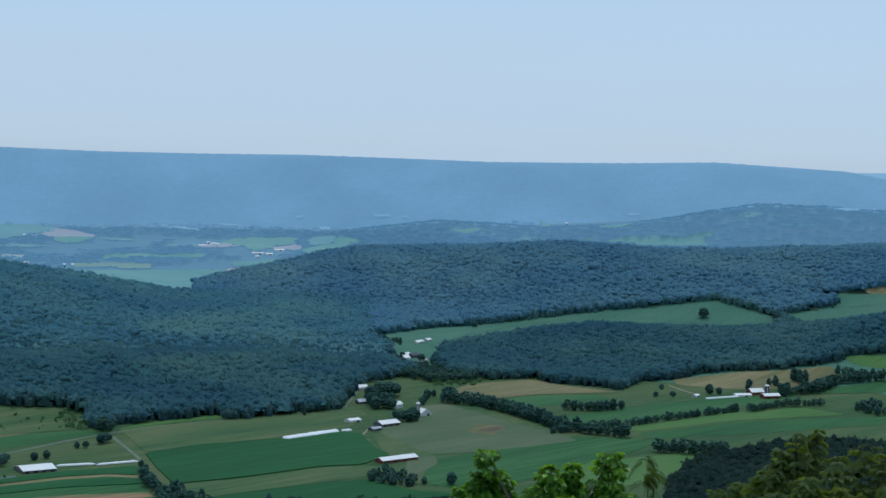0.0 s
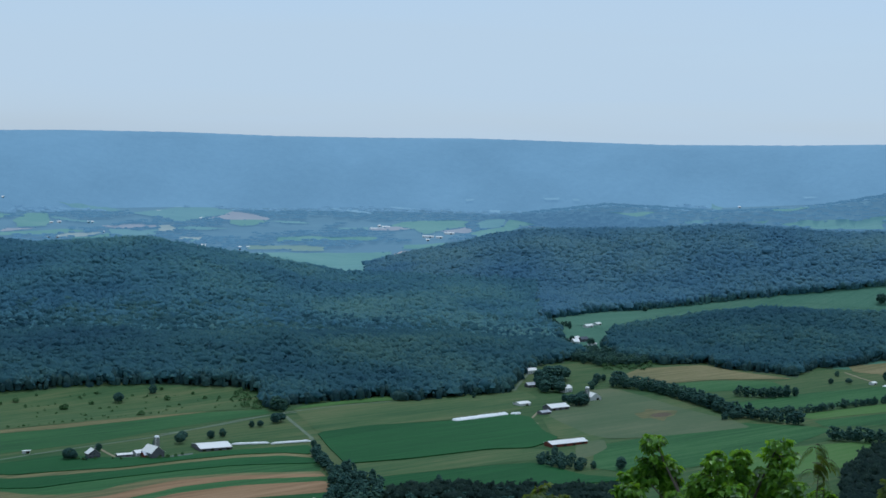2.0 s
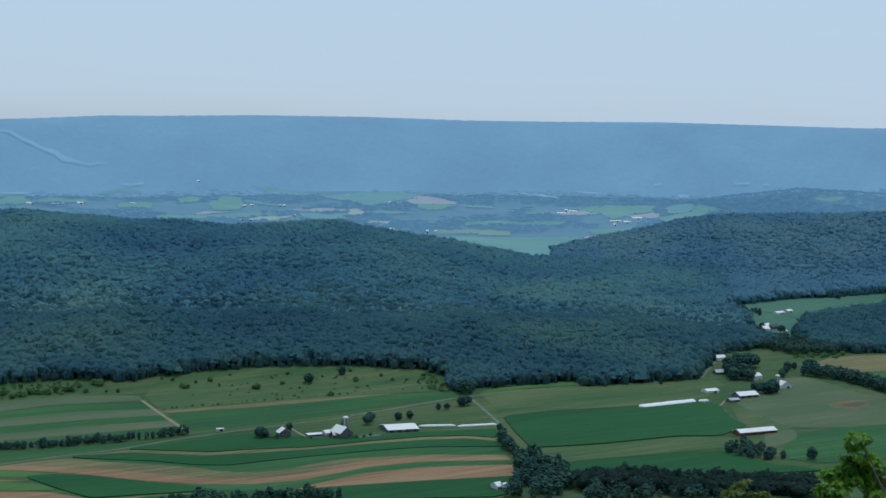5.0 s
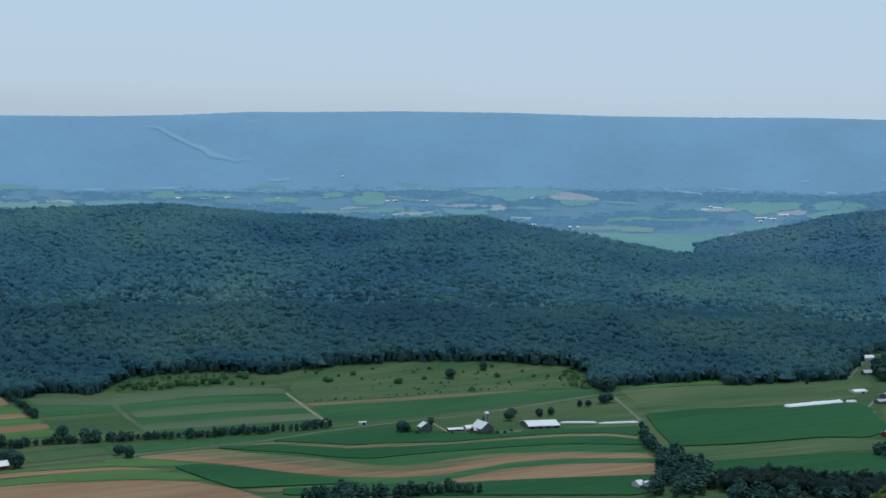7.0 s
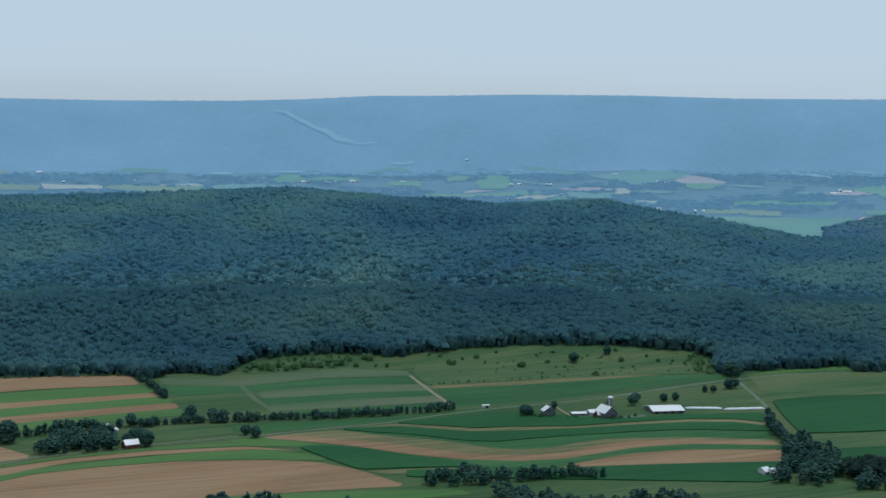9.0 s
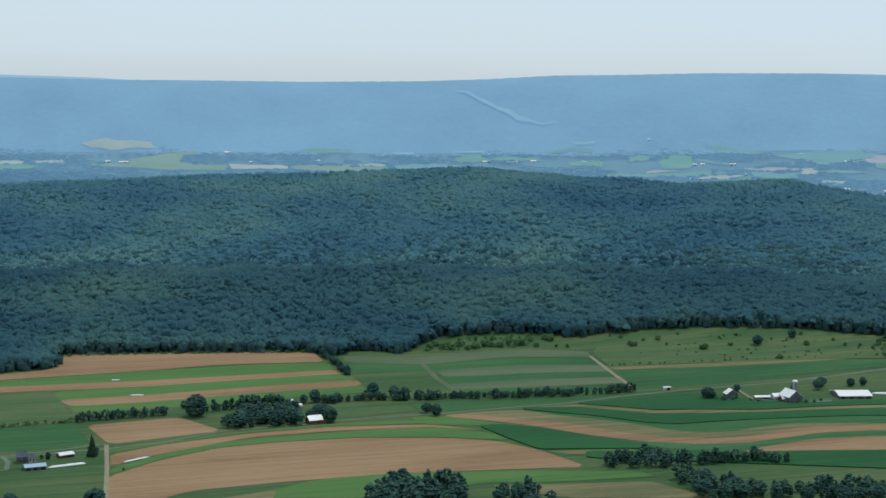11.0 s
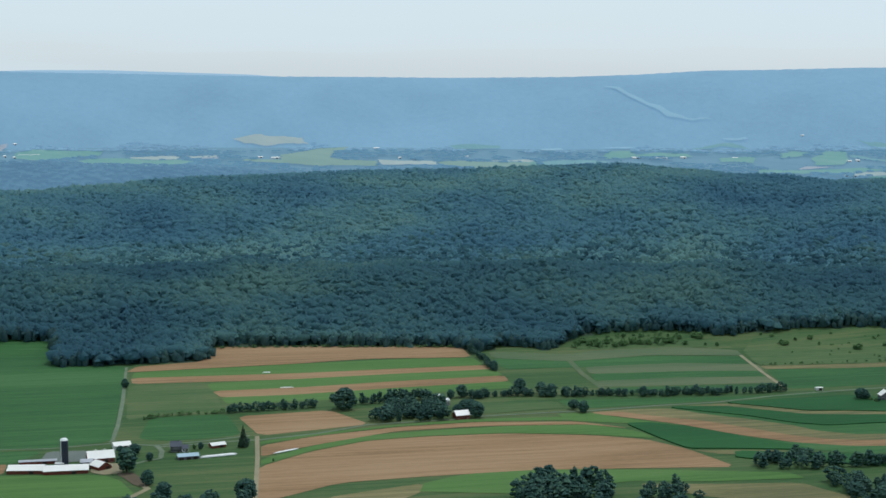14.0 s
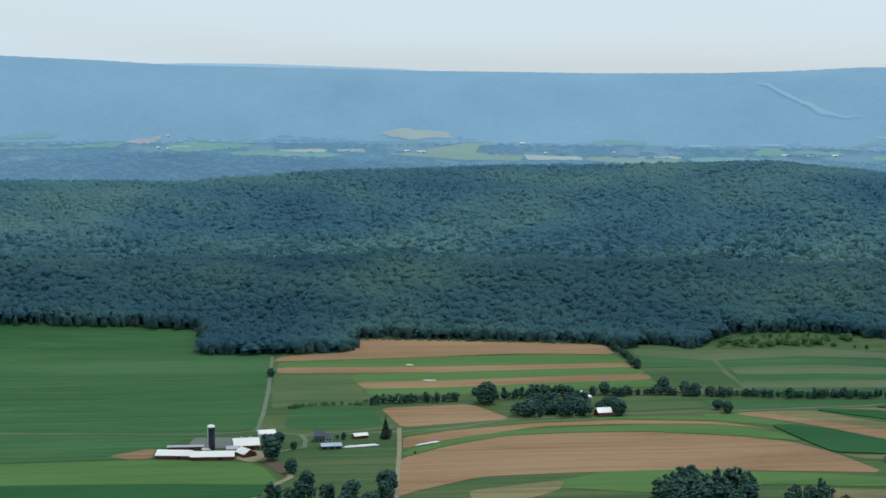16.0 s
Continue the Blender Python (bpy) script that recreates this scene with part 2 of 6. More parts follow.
def ground_z(x, y):
    """Height of the ground at the plan points x, y (arrays)."""
    x, y = np.asarray(x, float), np.asarray(y, float)
    r, az = np.hypot(x, y), np.degrees(np.arctan2(-x, y))
    parts = [hill(x, y, LONG_HILL, 780, 450), hill(x, y, BENCH, 300, 260), hill(x, y, GAP_HILL, 560, 330),
             hill(x, y, ROUND_HILL, 330, 330), hill(x, y, FAR_HILL, 300, 350), hill(x, y, LEFT_HILL, 260, 150)]
    z = sum(p ** 3 for p in parts) ** (1 / 3)
    # low benches and hollows across the long wooded hill
    rough = np.clip((z - 14) / 30, 0, 1) * np.clip((2900 - r) / 350, 0, 1) * np.clip((az - 5) / 5, 0, 1)
    z = z + rough * (4.0 * np.sin(r / 41 + 1.9 * np.sin(az / 3.1)) + 3.0 * np.sin(az * 1.05 + r / 160) + 2.2 * np.sin(az * 2.3 - r / 90 + 1.0))
    foot = 300 + 4150 * np.tan(np.radians(np.interp(az, RIDGE_AZ, FOOT_EL)))
    crest = 300 + 4600 * np.tan(np.radians(np.interp(az, RIDGE_AZ, RIDGE_EL)))
    crest = crest + 0.3 * (np.sin(az * 37) + np.sin(az * 61 + 1) + np.sin(az * 97 + 2))      # uneven treetops along the crest
    s = np.clip((r - 4150) / 450, 0, 1)
    fold = sum(np.sin((az + 1.6 * s) * f + p) * a for f, p, a in ((0.62, 0.9, 10), (1.45, 0.4, 6), (3.1, 1.7, 3), (6.7, 0.2, 1.5))) * 6.75 * s * (1 - s) ** 2
    far = np.where(r < 4150, foot * np.clip((r - 3500) / 650, 0, 1), foot + (crest - foot) * (0.75 * np.sin(s * np.pi / 2) + 0.25 * s) + fold)
    far = np.where(r > 4600, crest - (r - 4600) * 0.4, far)
    z = np.maximum(z, far)
    # the wooded mountain under the lookout, whose crest runs across the view
    u = -x * math.sin(radians(20)) + y * math.cos(radians(20))
    v = x * math.cos(radians(20)) + y * math.sin(radians(20))
    side = np.clip(1 - np.abs(v) / 6000, 0, 1)
    mount = 298.3 * np.clip(1 - np.clip(np.abs(u) - 2, 0, None) / 820, 0, 1) ** 1.35 * side
    return np.maximum(z, mount)


def height(x, y):
    return float(ground_z(np.array([x]), np.array([y]))[0])


def mesh_object(name, verts, faces, mat, parent=None, smooth=False):
    me = bpy.data.meshes.new(name)
    me.from_pydata(verts, [], faces)
    me.materials.append(mat)
    if smooth:
        me.shade_smooth()
    ob = new(name, me)
    ob.parent = parent
    return ob


def fan(name, radii, headings, mat):
    """A sheet of land in rings round the lookout."""
    rr, aa = np.meshgrid(np.asarray(radii, float), np.radians(headings), indexing="ij")
    x, y = -rr * np.sin(aa), rr * np.cos(aa)
    z = ground_z(x, y)
    co = np.stack([x, y, z], -1).reshape(-1, 3)
    n, m = rr.shape
    i = (np.arange(n - 1)[:, None] * m + np.arange(m - 1)[None]).ravel()
    faces = np.stack([i, i + 1, i + m + 1, i + m], -1)[:, ::-1]
    return mesh_object(name, co.tolist(), faces.tolist(), mat, smooth=True)


VIEW = list(np.arange(-30, 76, 0.4))
AROUND = list(np.arange(-180, -30, 6)) + VIEW + list(np.arange(76, 181, 4)) 
FINE_AROUND = [a for a in AROUND if a < -30] + list(np.arange(-30, 76, 0.13)) + [a for a in AROUND if a >= 76]
NEAR_RINGS = [0.0, 1, 3, 6, 10, 16, 25, 40] + list(range(60, 900, 30)) + list(range(900, 3330, 25)) + [3330]
ground = tagged(fan("ground", NEAR_RINGS, AROUND, GRASS), "green valley floor of meadows between wooded hills", "ground", kind="structure")
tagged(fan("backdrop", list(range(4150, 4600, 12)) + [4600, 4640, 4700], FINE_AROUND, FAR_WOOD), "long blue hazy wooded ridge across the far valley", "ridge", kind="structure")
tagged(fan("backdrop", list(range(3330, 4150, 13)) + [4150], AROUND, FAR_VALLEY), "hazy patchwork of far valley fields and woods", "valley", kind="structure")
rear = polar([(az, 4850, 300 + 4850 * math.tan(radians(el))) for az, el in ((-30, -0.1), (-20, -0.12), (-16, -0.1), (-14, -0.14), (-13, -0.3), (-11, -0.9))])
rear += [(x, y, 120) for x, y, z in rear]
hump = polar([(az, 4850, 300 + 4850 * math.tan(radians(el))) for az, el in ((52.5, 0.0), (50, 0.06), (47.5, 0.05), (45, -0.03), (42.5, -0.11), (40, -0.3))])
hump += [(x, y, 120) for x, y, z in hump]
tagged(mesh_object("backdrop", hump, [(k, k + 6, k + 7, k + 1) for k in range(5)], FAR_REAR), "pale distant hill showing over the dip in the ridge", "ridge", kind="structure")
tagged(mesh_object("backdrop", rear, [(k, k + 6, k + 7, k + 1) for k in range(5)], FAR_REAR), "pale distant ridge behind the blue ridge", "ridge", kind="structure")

# ---- woods ----
def inside(x, y, poly):
    """Which plan points lie in the polygon."""
    hit = np.zeros(x.shape, bool)
    for (ax, ay), (bx, by) in zip(poly, poly[1:] + poly[:1]):
        if ay != by:
            hit ^= ((ay > y) != (by > y)) & (x < (bx - ax) * (y - ay) / (by - ay) + ax)
    return hit


def ball(sub):
    """Vertices and faces of a small ball: eight faces at sub 0, then 20 and 80."""
    if sub == 0:
        v = np.array([(1, 0, 0), (0, 1, 0), (-1, 0, 0), (0, -1, 0), (0, 0, 1), (0, 0, -1)], float)
        return v, np.array([(k, (k + 1) % 4, 4) for k in range(4)] + [((k + 1) % 4, k, 5) for k in range(4)])
    bm = bmesh.new()
    bmesh.ops.create_icosphere(bm, subdivisions=sub, radius=1)
    v = np.array([p.co[:] for p in bm.verts])
    f = np.array([[q.index for q in p.verts] for p in bm.faces])
    bm.free()
    return v, f


def blobs(rng, sub, x, y, top, wide, deep, low):
    """Uneven leafy lumps below the given tops, joined; faces that look down more than low are left out."""
    v, f = ball(sub)
    f = f[[np.cross(v[b] - v[a], v[c] - v[a])[2] > low for a, b, c in f]]
    n = len(x)
    bumpy = 1 + rng.normal(0, 0.22, (n, len(v)))
    ang = rng.uniform(0, 6.28, n)[:, None]
    px, py, pz = v[:, 0] * bumpy, v[:, 1] * bumpy, v[:, 2] * bumpy
    X = x[:, None] + wide[:, None] * (px * np.cos(ang) - py * np.sin(ang))
    Y = y[:, None] + wide[:, None] * (px * np.sin(ang) + py * np.cos(ang))
    Z = (top - deep)[:, None] + deep[:, None] * pz
    return np.stack([X, Y, Z], -1).reshape(-1, 3), (f[None] + (np.arange(n) * len(v))[:, None, None]).reshape(-1, 3)


TUFTS = {1: 0, 2: 4, 3: 5, 4: 7}


def crowns(name, x, y, size, tall, lobes, mat, seed, low=-0.25, body=0.27):
    """Tree crowns, joined, over the plan points: a body each, and with more lobes small leafy tufts all over it."""
    rng = np.random.default_rng(seed)
    s, h = size * rng.lognormal(0, 0.28, len(x)), tall * rng.uniform(0.86, 1.14, len(x)) * (1 + 0.13 * np.sin(x / 47 + 2 * np.sin(y / 61)) * np.sin(y / 53 + 1.5 * np.sin(x / 71)))
    z = ground_z(x, y)
    many = TUFTS[lobes]
    co, fs = blobs(rng, 1, x, y, z + h * (0.94 if many else 1), s * (0.88 if many else 1), h * (max(body, 0.38) if many else body), low)
    if many:
        x, y, z, s, h = (np.repeat(q, many) for q in (x, y, z, s, h))
        a, q = rng.uniform(0, 6.28, len(x)), rng.uniform(0.05, 1.0, len(x)) ** 0.7
        wide = s * rng.uniform(0.20, 0.40, len(x))
        more, faces = blobs(rng, 0, x + q * s * np.cos(a), y + q * s * np.sin(a), z + h * (1.03 - 0.34 * q * q + rng.normal(0, 0.055, len(x))), wide, wide * (1.0 if body < 0.3 else 1.3), low)
        co, fs = np.concatenate([co, more]), np.concatenate([fs, faces + len(co)])
    me = bpy.data.meshes.new(name)
    me.vertices.add(len(co))
    me.vertices.foreach_set("co", co.ravel())
    me.loops.add(fs.size)
    me.loops.foreach_set("vertex_index", fs.ravel())
    me.polygons.add(len(fs))
    me.polygons.foreach_set("loop_start", np.arange(len(fs)) * 3)
    me.materials.append(mat)
    me.update(calc_edges=True)
    return new(name, me)


def scatter(poly, gap, seed):
    """Plan points about gap apart inside the polygon."""
    rng = np.random.default_rng(seed)
    xs, ys = [p[0] for p in poly], [p[1] for p in poly]
    gx, gy = np.meshgrid(np.arange(min(xs), max(xs), gap), np.arange(min(ys), max(ys), gap * 0.9))
    gx = gx + (np.arange(gx.shape[0]) % 2)[:, None] * gap / 2
    x = (gx + rng.uniform(-0.75, 0.75, gx.shape) * gap).ravel()
    y = (gy + rng.uniform(-0.75, 0.75, gy.shape) * gap).ravel()
    m = inside(x, y, poly)
    return x[m], y[m]

MAIN_WOOD = [(-1569, 943), (-1488, 974), (-1408, 1066), (-1338, 1140), (-1240, 1058), (-1191, 1104), (-1147, 1169), (-1191, 1233), (-1110, 1301), (-969, 1392), (-937, 1377), (-937, 1421), (-882, 1435), (-891, 1485), (-885, 1523), (-836, 1562), (-793, 1585), (-745, 1599), (-738, 1615), (-688, 1661), (-634, 1700), (-548, 1744), (-458, 1795), (-520, 1757), (-455, 1771), (-424, 1758), (-388, 1676), (-383, 1710), (-330, 1749), (-273, 1795), (-264, 1766), (-210, 1806), (-145, 1854), (-139, 1939), (-129, 2038), (-88, 2120), (-63, 2163), (-93, 2220), (-106, 2342), (-114, 2455), (-149, 2508), (-177, 2895), (-485, 2961), (-544, 2909), (-766, 2859), (-1262, 2705), (-1919, 2287), (-2529, 1519)]
GAP_WOOD = [(-151, 2532), (-46, 2700), (33, 2784), (188, 2846), (400, 2901), (468, 2905), (563, 2822), (626, 2838), (679, 2848), (681, 2877), (644, 2897), (740, 2889), (781, 2895), (992, 2725), (1125, 3092), (852, 3178), (0, 3290), (-401, 3265), (-554, 3243), (-504, 2947), (-176, 2885)]
ROUND_WOOD = [(-37, 2274), (-11, 2158), (43, 2136), (107, 2175), (120, 2123), (187, 2098), (211, 2075), (247, 2162), (296, 2182), (343, 2230), (418, 2243), (475, 2250), (541, 2256), (562, 2278), (614, 2262), (814, 2236), (879, 2415), (665, 2482), (224, 2560), (44, 2520), (-26, 2440)]
LOWER_WOOD = [(192, 1431), (219, 1512), (259, 1591), (323, 1655), (388, 1680), (458, 1674), (614, 1258), (416, 854), (147, 928)]
CREEK_WOOD = [(-201, 1248), (-189, 1296), (-153, 1311), (-104, 1314), (-4, 1342), (1, 1284)]
LINK_WOOD = [(506, 2509), (876, 2406), (975, 2678), (738, 2753), (611, 2733), (569, 2823)]


def understorey(name, outline, tall, split, label, mats, gap=5.5):
    """The closed lower canopy that shows between the crowns: an uneven sheet of leaves that stops short of the wood's edge."""
    xs, ys = [p[0] for p in outline], [p[1] for p in outline]
    x, y = np.meshgrid(np.arange(min(xs), max(xs), gap), np.arange(min(ys), max(ys), gap), indexing="ij")
    keep = inside(x, y, outline)
    for k in range(8):
        keep &= inside(x + 6 * math.cos(k * 0.7854), y + 6 * math.sin(k * 0.7854), outline)
    rng = np.random.default_rng(len(outline))
    x, y = x + rng.uniform(-0.35, 0.35, x.shape) * gap, y + rng.uniform(-0.35, 0.35, x.shape) * gap
    z = ground_z(x, y) + tall * rng.uniform(0.72, 1.22, x.shape)
    n, m = x.shape
    i = (np.arange(n - 1)[:, None] * m + np.arange(m - 1)[None]).ravel()
    quads = np.stack([i, i + m, i + m + 1, i + 1], -1)
    quads = quads[keep.ravel()[quads].all(1)]
    used, back = np.unique(quads, return_inverse=True)
    co = np.stack([x, y, z], -1).reshape(-1, 3)[used]
    far = np.hypot(x, y).ravel()[quads].mean(1)
    quads = back.reshape(-1, 4)
    edges = np.concatenate([quads[:, [k, (k + 1) % 4]] for k in range(4)])
    ends, times = np.unique(np.sort(edges, 1), axis=0, return_counts=True)
    rim = ends[times == 1]      # along its rim the sheet hangs down to the ground
    foot = co[np.concatenate([rim[:, 1], rim[:, 0]])]
    foot[:, 2] = ground_z(foot[:, 0], foot[:, 1])
    low = len(co) + np.arange(len(rim))
    hang = np.stack([rim[:, 0], rim[:, 1], low, low + len(rim)], -1)
    far = np.concatenate([far, np.hypot(foot[:len(rim), 0], foot[:len(rim), 1])])
    ob = mesh_object(name, np.concatenate([co, foot]).tolist(), np.concatenate([quads, hang]).tolist(), mats[0])
    for mat in mats[1:]:
        ob.data.materials.append(mat)
    # the far part of the sheet takes the hazier leaf colour
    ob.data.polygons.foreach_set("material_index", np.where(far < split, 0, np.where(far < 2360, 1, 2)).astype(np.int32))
    return tagged(ob, label, "woods", kind="stuff")


def wood(name, outline, gap, size, tall, split, label, seed, fine=3, mats=(HAZED_FOREST, HAZED_FOREST, HAZED_HILL_WOODS)):
    """A wood of joined crowns; nearer than split metres they are finer; mats: near, middle and far stands, with haze
    put into their leaf colours, most in the far ones.
    """
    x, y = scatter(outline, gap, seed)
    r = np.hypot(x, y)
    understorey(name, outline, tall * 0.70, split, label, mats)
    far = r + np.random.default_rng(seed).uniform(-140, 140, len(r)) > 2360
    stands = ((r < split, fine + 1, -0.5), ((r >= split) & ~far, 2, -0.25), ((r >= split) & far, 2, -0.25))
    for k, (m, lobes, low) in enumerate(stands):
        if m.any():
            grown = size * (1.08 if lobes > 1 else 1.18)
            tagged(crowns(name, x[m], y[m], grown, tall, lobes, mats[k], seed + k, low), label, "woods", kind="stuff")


def wood_edge(outline, mat, label, seed):
    """Young trees and scrub along the edge of a wood, of uneven height."""
    rng = np.random.default_rng(seed)
    x, y = [], []
    for (ax, ay), (bx, by) in zip(outline, outline[1:] + outline[:1]):
        n = int(math.hypot(bx - ax, by - ay) / 3.0)
        if min(math.hypot(ax, ay), math.hypot(bx, by)) < 2950 and n:
            t = (np.arange(n) + rng.uniform(0, 1, n)) / n
            x.append(ax + (bx - ax) * t + rng.normal(0, 2.2, n))
            y.append(ay + (by - ay) * t + rng.normal(0, 2.2, n))
    x, y = np.concatenate(x), np.concatenate(y)
    for tall, part_of in ((6.0, 0), (10.0, 1), (13.5, 2)):
        m = rng.integers(0, 3, len(x)) == part_of
        tagged(crowns("wood_edge", x[m], y[m], 1.8 + 0.2 * tall, tall, 2, mat, seed + part_of, -0.25, 0.58), label, "scrub", kind="stuff")


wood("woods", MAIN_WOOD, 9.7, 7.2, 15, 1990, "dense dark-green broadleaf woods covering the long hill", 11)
wood("woods", GAP_WOOD, 9.8, 7.2, 15, 2000, "dense dark-green broadleaf woods on the hill by the gap", 21, 3, (HAZED_FAR_FOREST,) * 3)
wood("woods", ROUND_WOOD, 8.4, 6.2, 15, 2000, "dense dark-green broadleaf woods on a low round hill", 31, 3, (HAZED_FOREST,) * 3)
MOUNTAIN_WOOD = polar([(62, 120, 0), (30, 110, 0), (-20, 120, 0), (-20, 940, 0), (0, 900, 0), (20, 870, 0), (40, 900, 0), (62, 960, 0)])
wood("woods", [(px, py) for px, py, pz in MOUNTAIN_WOOD], 22.0, 13.0, 14, 100, "broadleaf woods on the steep slope under the lookout", 41, 2)
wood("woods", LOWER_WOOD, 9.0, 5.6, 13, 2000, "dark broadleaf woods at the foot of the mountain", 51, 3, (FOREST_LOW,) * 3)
wood("woods", LINK_WOOD, 8.0, 6.0, 14, 2000, "dark broadleaf woods between two meadows on the slope", 71, 3, (HAZED_FOREST,) * 3)
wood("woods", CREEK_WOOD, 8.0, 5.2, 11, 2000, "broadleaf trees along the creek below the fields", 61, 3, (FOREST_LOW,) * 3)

for seed, (outline, mat) in enumerate(((MAIN_WOOD, FRINGE_SHADED), (GAP_WOOD, HAZED_FOREST), (ROUND_WOOD, FRINGE_SHADED), (LINK_WOOD, FRINGE_SHADED))):
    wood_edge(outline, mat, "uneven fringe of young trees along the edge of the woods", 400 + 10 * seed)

# leaf litter under the woods, its colour also darkened for shade below the crowns
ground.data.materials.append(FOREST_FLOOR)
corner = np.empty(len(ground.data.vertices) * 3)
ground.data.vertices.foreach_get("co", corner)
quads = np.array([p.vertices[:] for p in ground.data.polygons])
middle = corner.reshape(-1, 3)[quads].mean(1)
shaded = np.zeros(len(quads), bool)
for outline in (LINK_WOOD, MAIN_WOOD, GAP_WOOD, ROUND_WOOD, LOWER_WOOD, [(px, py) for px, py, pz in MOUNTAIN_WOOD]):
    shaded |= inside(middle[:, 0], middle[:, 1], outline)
# open ground beyond 2180 m to the right gets the paler, bluer meadow colour
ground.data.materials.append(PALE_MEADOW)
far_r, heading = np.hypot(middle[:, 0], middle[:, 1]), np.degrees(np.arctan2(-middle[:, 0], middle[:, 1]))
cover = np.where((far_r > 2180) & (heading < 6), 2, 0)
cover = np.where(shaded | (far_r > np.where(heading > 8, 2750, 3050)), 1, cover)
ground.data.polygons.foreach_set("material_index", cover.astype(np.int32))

# ---- fields and roads ----
layer = [0.05]


CROP_HEIGHT = {"dark_crop": 0.7}


def field(name, mat, outline, label, lift=0.0):
    """A patch of farmland that lies on the ground, with its corners slightly rounded; standing crops rise above it with a steep edge."""
    pts = []
    for k, p in enumerate(outline):
        a, b = outline[k - 1], outline[(k + 1) % len(outline)]
        for q in (a, b):
            cut = min(0.12, 7 / (math.dist(p, q) + 0.1))
            pts.append((p[0] + (q[0] - p[0]) * cut, p[1] + (q[1] - p[1]) * cut))
    layer[0] += 0.004
    bm = bmesh.new()
    bm.faces.new([bm.verts.new((x, y, 0)) for x, y in pts])
    rise = CROP_HEIGHT.get(mat.name, 0)
    bmesh.ops.triangulate(bm, faces=bm.faces[:])
    hilly = ground_z(*np.array(pts).T).max() > 0.3
    if hilly:
        for axis in (0, 1):
            lo, hi = min(p[axis] for p in pts), max(p[axis] for p in pts)
            for cut in np.arange(lo, hi, 30 if lift == 0 else 17):
                at, way = [0, 0, 0], [0, 0, 0]
                at[axis], way[axis] = cut, 1
                bmesh.ops.bisect_plane(bm, geom=bm.verts[:] + bm.edges[:] + bm.faces[:], plane_co=at, plane_no=way)
    at = np.array([v.co[:2] for v in bm.verts])
    for v, z in zip(bm.verts, ground_z(at[:, 0], at[:, 1])):
        v.co.z = float(z) + layer[0] + rise + lift + 0.2 * hilly
    bmesh.ops.recalc_face_normals(bm, faces=bm.faces[:])
    if sum(f.normal.z for f in bm.faces) < 0:
        bmesh.ops.reverse_faces(bm, faces=bm.faces[:])
    if rise:
        rim = [e for e in bm.edges if e.is_boundary]
        side = bmesh.ops.extrude_edge_only(bm, edges=rim)
        for v in side["geom"]:
            if isinstance(v, bmesh.types.BMVert):
                v.co.z -= rise + 0.2
    me = bpy.data.meshes.new(name)
    bm.to_mesh(me)
    bm.free()
    me.materials.append(mat)
    return tagged(new(name, me), label, "field", kind="structure")


def road(name, mat, width, line, label):
    """A band of that width along a line in the plan."""
    layer[0] += 0.004
    pts, co = [Vector(p) for p in line], []
    fine = []
    for a, b in zip(pts, pts[1:]):
        n = max(1, int((b - a).length / 25))
        fine += [a.lerp(b, k / n) for k in range(n)]
    fine.append(pts[-1])
    for k, p in enumerate(fine):
        d = (fine[min(k + 1, len(fine) - 1)] - fine[max(k - 1, 0)]).normalized()
        for s in (-0.5, 0.5):
            x, y = p.x - d.y * width * s, p.y + d.x * width * s
            co.append((x, y, height(x, y) + layer[0] + 0.25))
    faces = [(2 * k, 2 * k + 2, 2 * k + 3, 2 * k + 1)[::-1] for k in range(len(fine) - 1)]
    return tagged(mesh_object(name, co, faces, mat), label, "road", kind="structure")


road("road", ROAD, 3.4, [(-906, 870), (-863, 929), (-855, 936), (-830, 983), (-816, 1032), (-788, 1067), (-769, 1090), (-753, 1118), (-719, 1157), (-687, 1192), (-651, 1242), (-614, 1285), (-583, 1341), (-547, 1393), (-508, 1443), (-467, 1493), (-406, 1609), (-383, 1642), (-363, 1661), (-261, 1759), (-139, 1857), (-133, 1941), (-125, 2014)], "pale asphalt country road through the fields")
road("road", ROAD, 3.2, [(-1145, 672), (-1096, 714), (-973, 817), (-944, 859), (-910, 874), (-892, 902), (-871, 944)], "pale asphalt road past the dairy farm")
road("farm_lane", TRACK, 3.6, [(-865, 946), (-811, 887), (-766, 836), (-721, 785)], "pale dirt lane from the road to the lower fields")
road("farm_lane", ROAD, 3.6, [(-1180, 1095), (-1120, 1037), (-1061, 980), (-986, 904), (-947, 861)], "gravel lane between fields up to the woods")
road("farm_lane", TRACK, 5, [(-797, 717), (-810, 750), (-818, 777), (-841, 790)], "dirt drive below the dairy farm")
road("farm_lane", ROAD, 4, [(-367, 1639), (-343, 1587), (-315, 1526), (-293, 1457), (-279, 1415), (-262, 1359)], "narrow lane crossing to the creek")
road("farm_lane", TRACK, 4, [(-707, 1531), (-638, 1443), (-587, 1381)], "dirt path between contour strips")
road("farm_lane", DRY_PASTURE, 6, [(-854, 1416), (-782, 1333), (-727, 1280)], "mown grass path between contour strips")
road("farm_lane", TRACK, 4, [(284, 2125), (298, 2079), (312, 2042)], "pale lane to the farm")
road("farm_lane", TRACK, 3, [(-501, 1429), (-488, 1412), (-469, 1389)], "short gravel lane from the road to the farmyard")
road("farm_lane", ROAD, 3, [(-880, 819), (-879, 835), (-875, 848)], "grey drive to the farmhouse")
road("farm_lane", ROAD, 4, [(-911, 876), (-892, 864), (-877, 848)], "grey drive looping off the road")
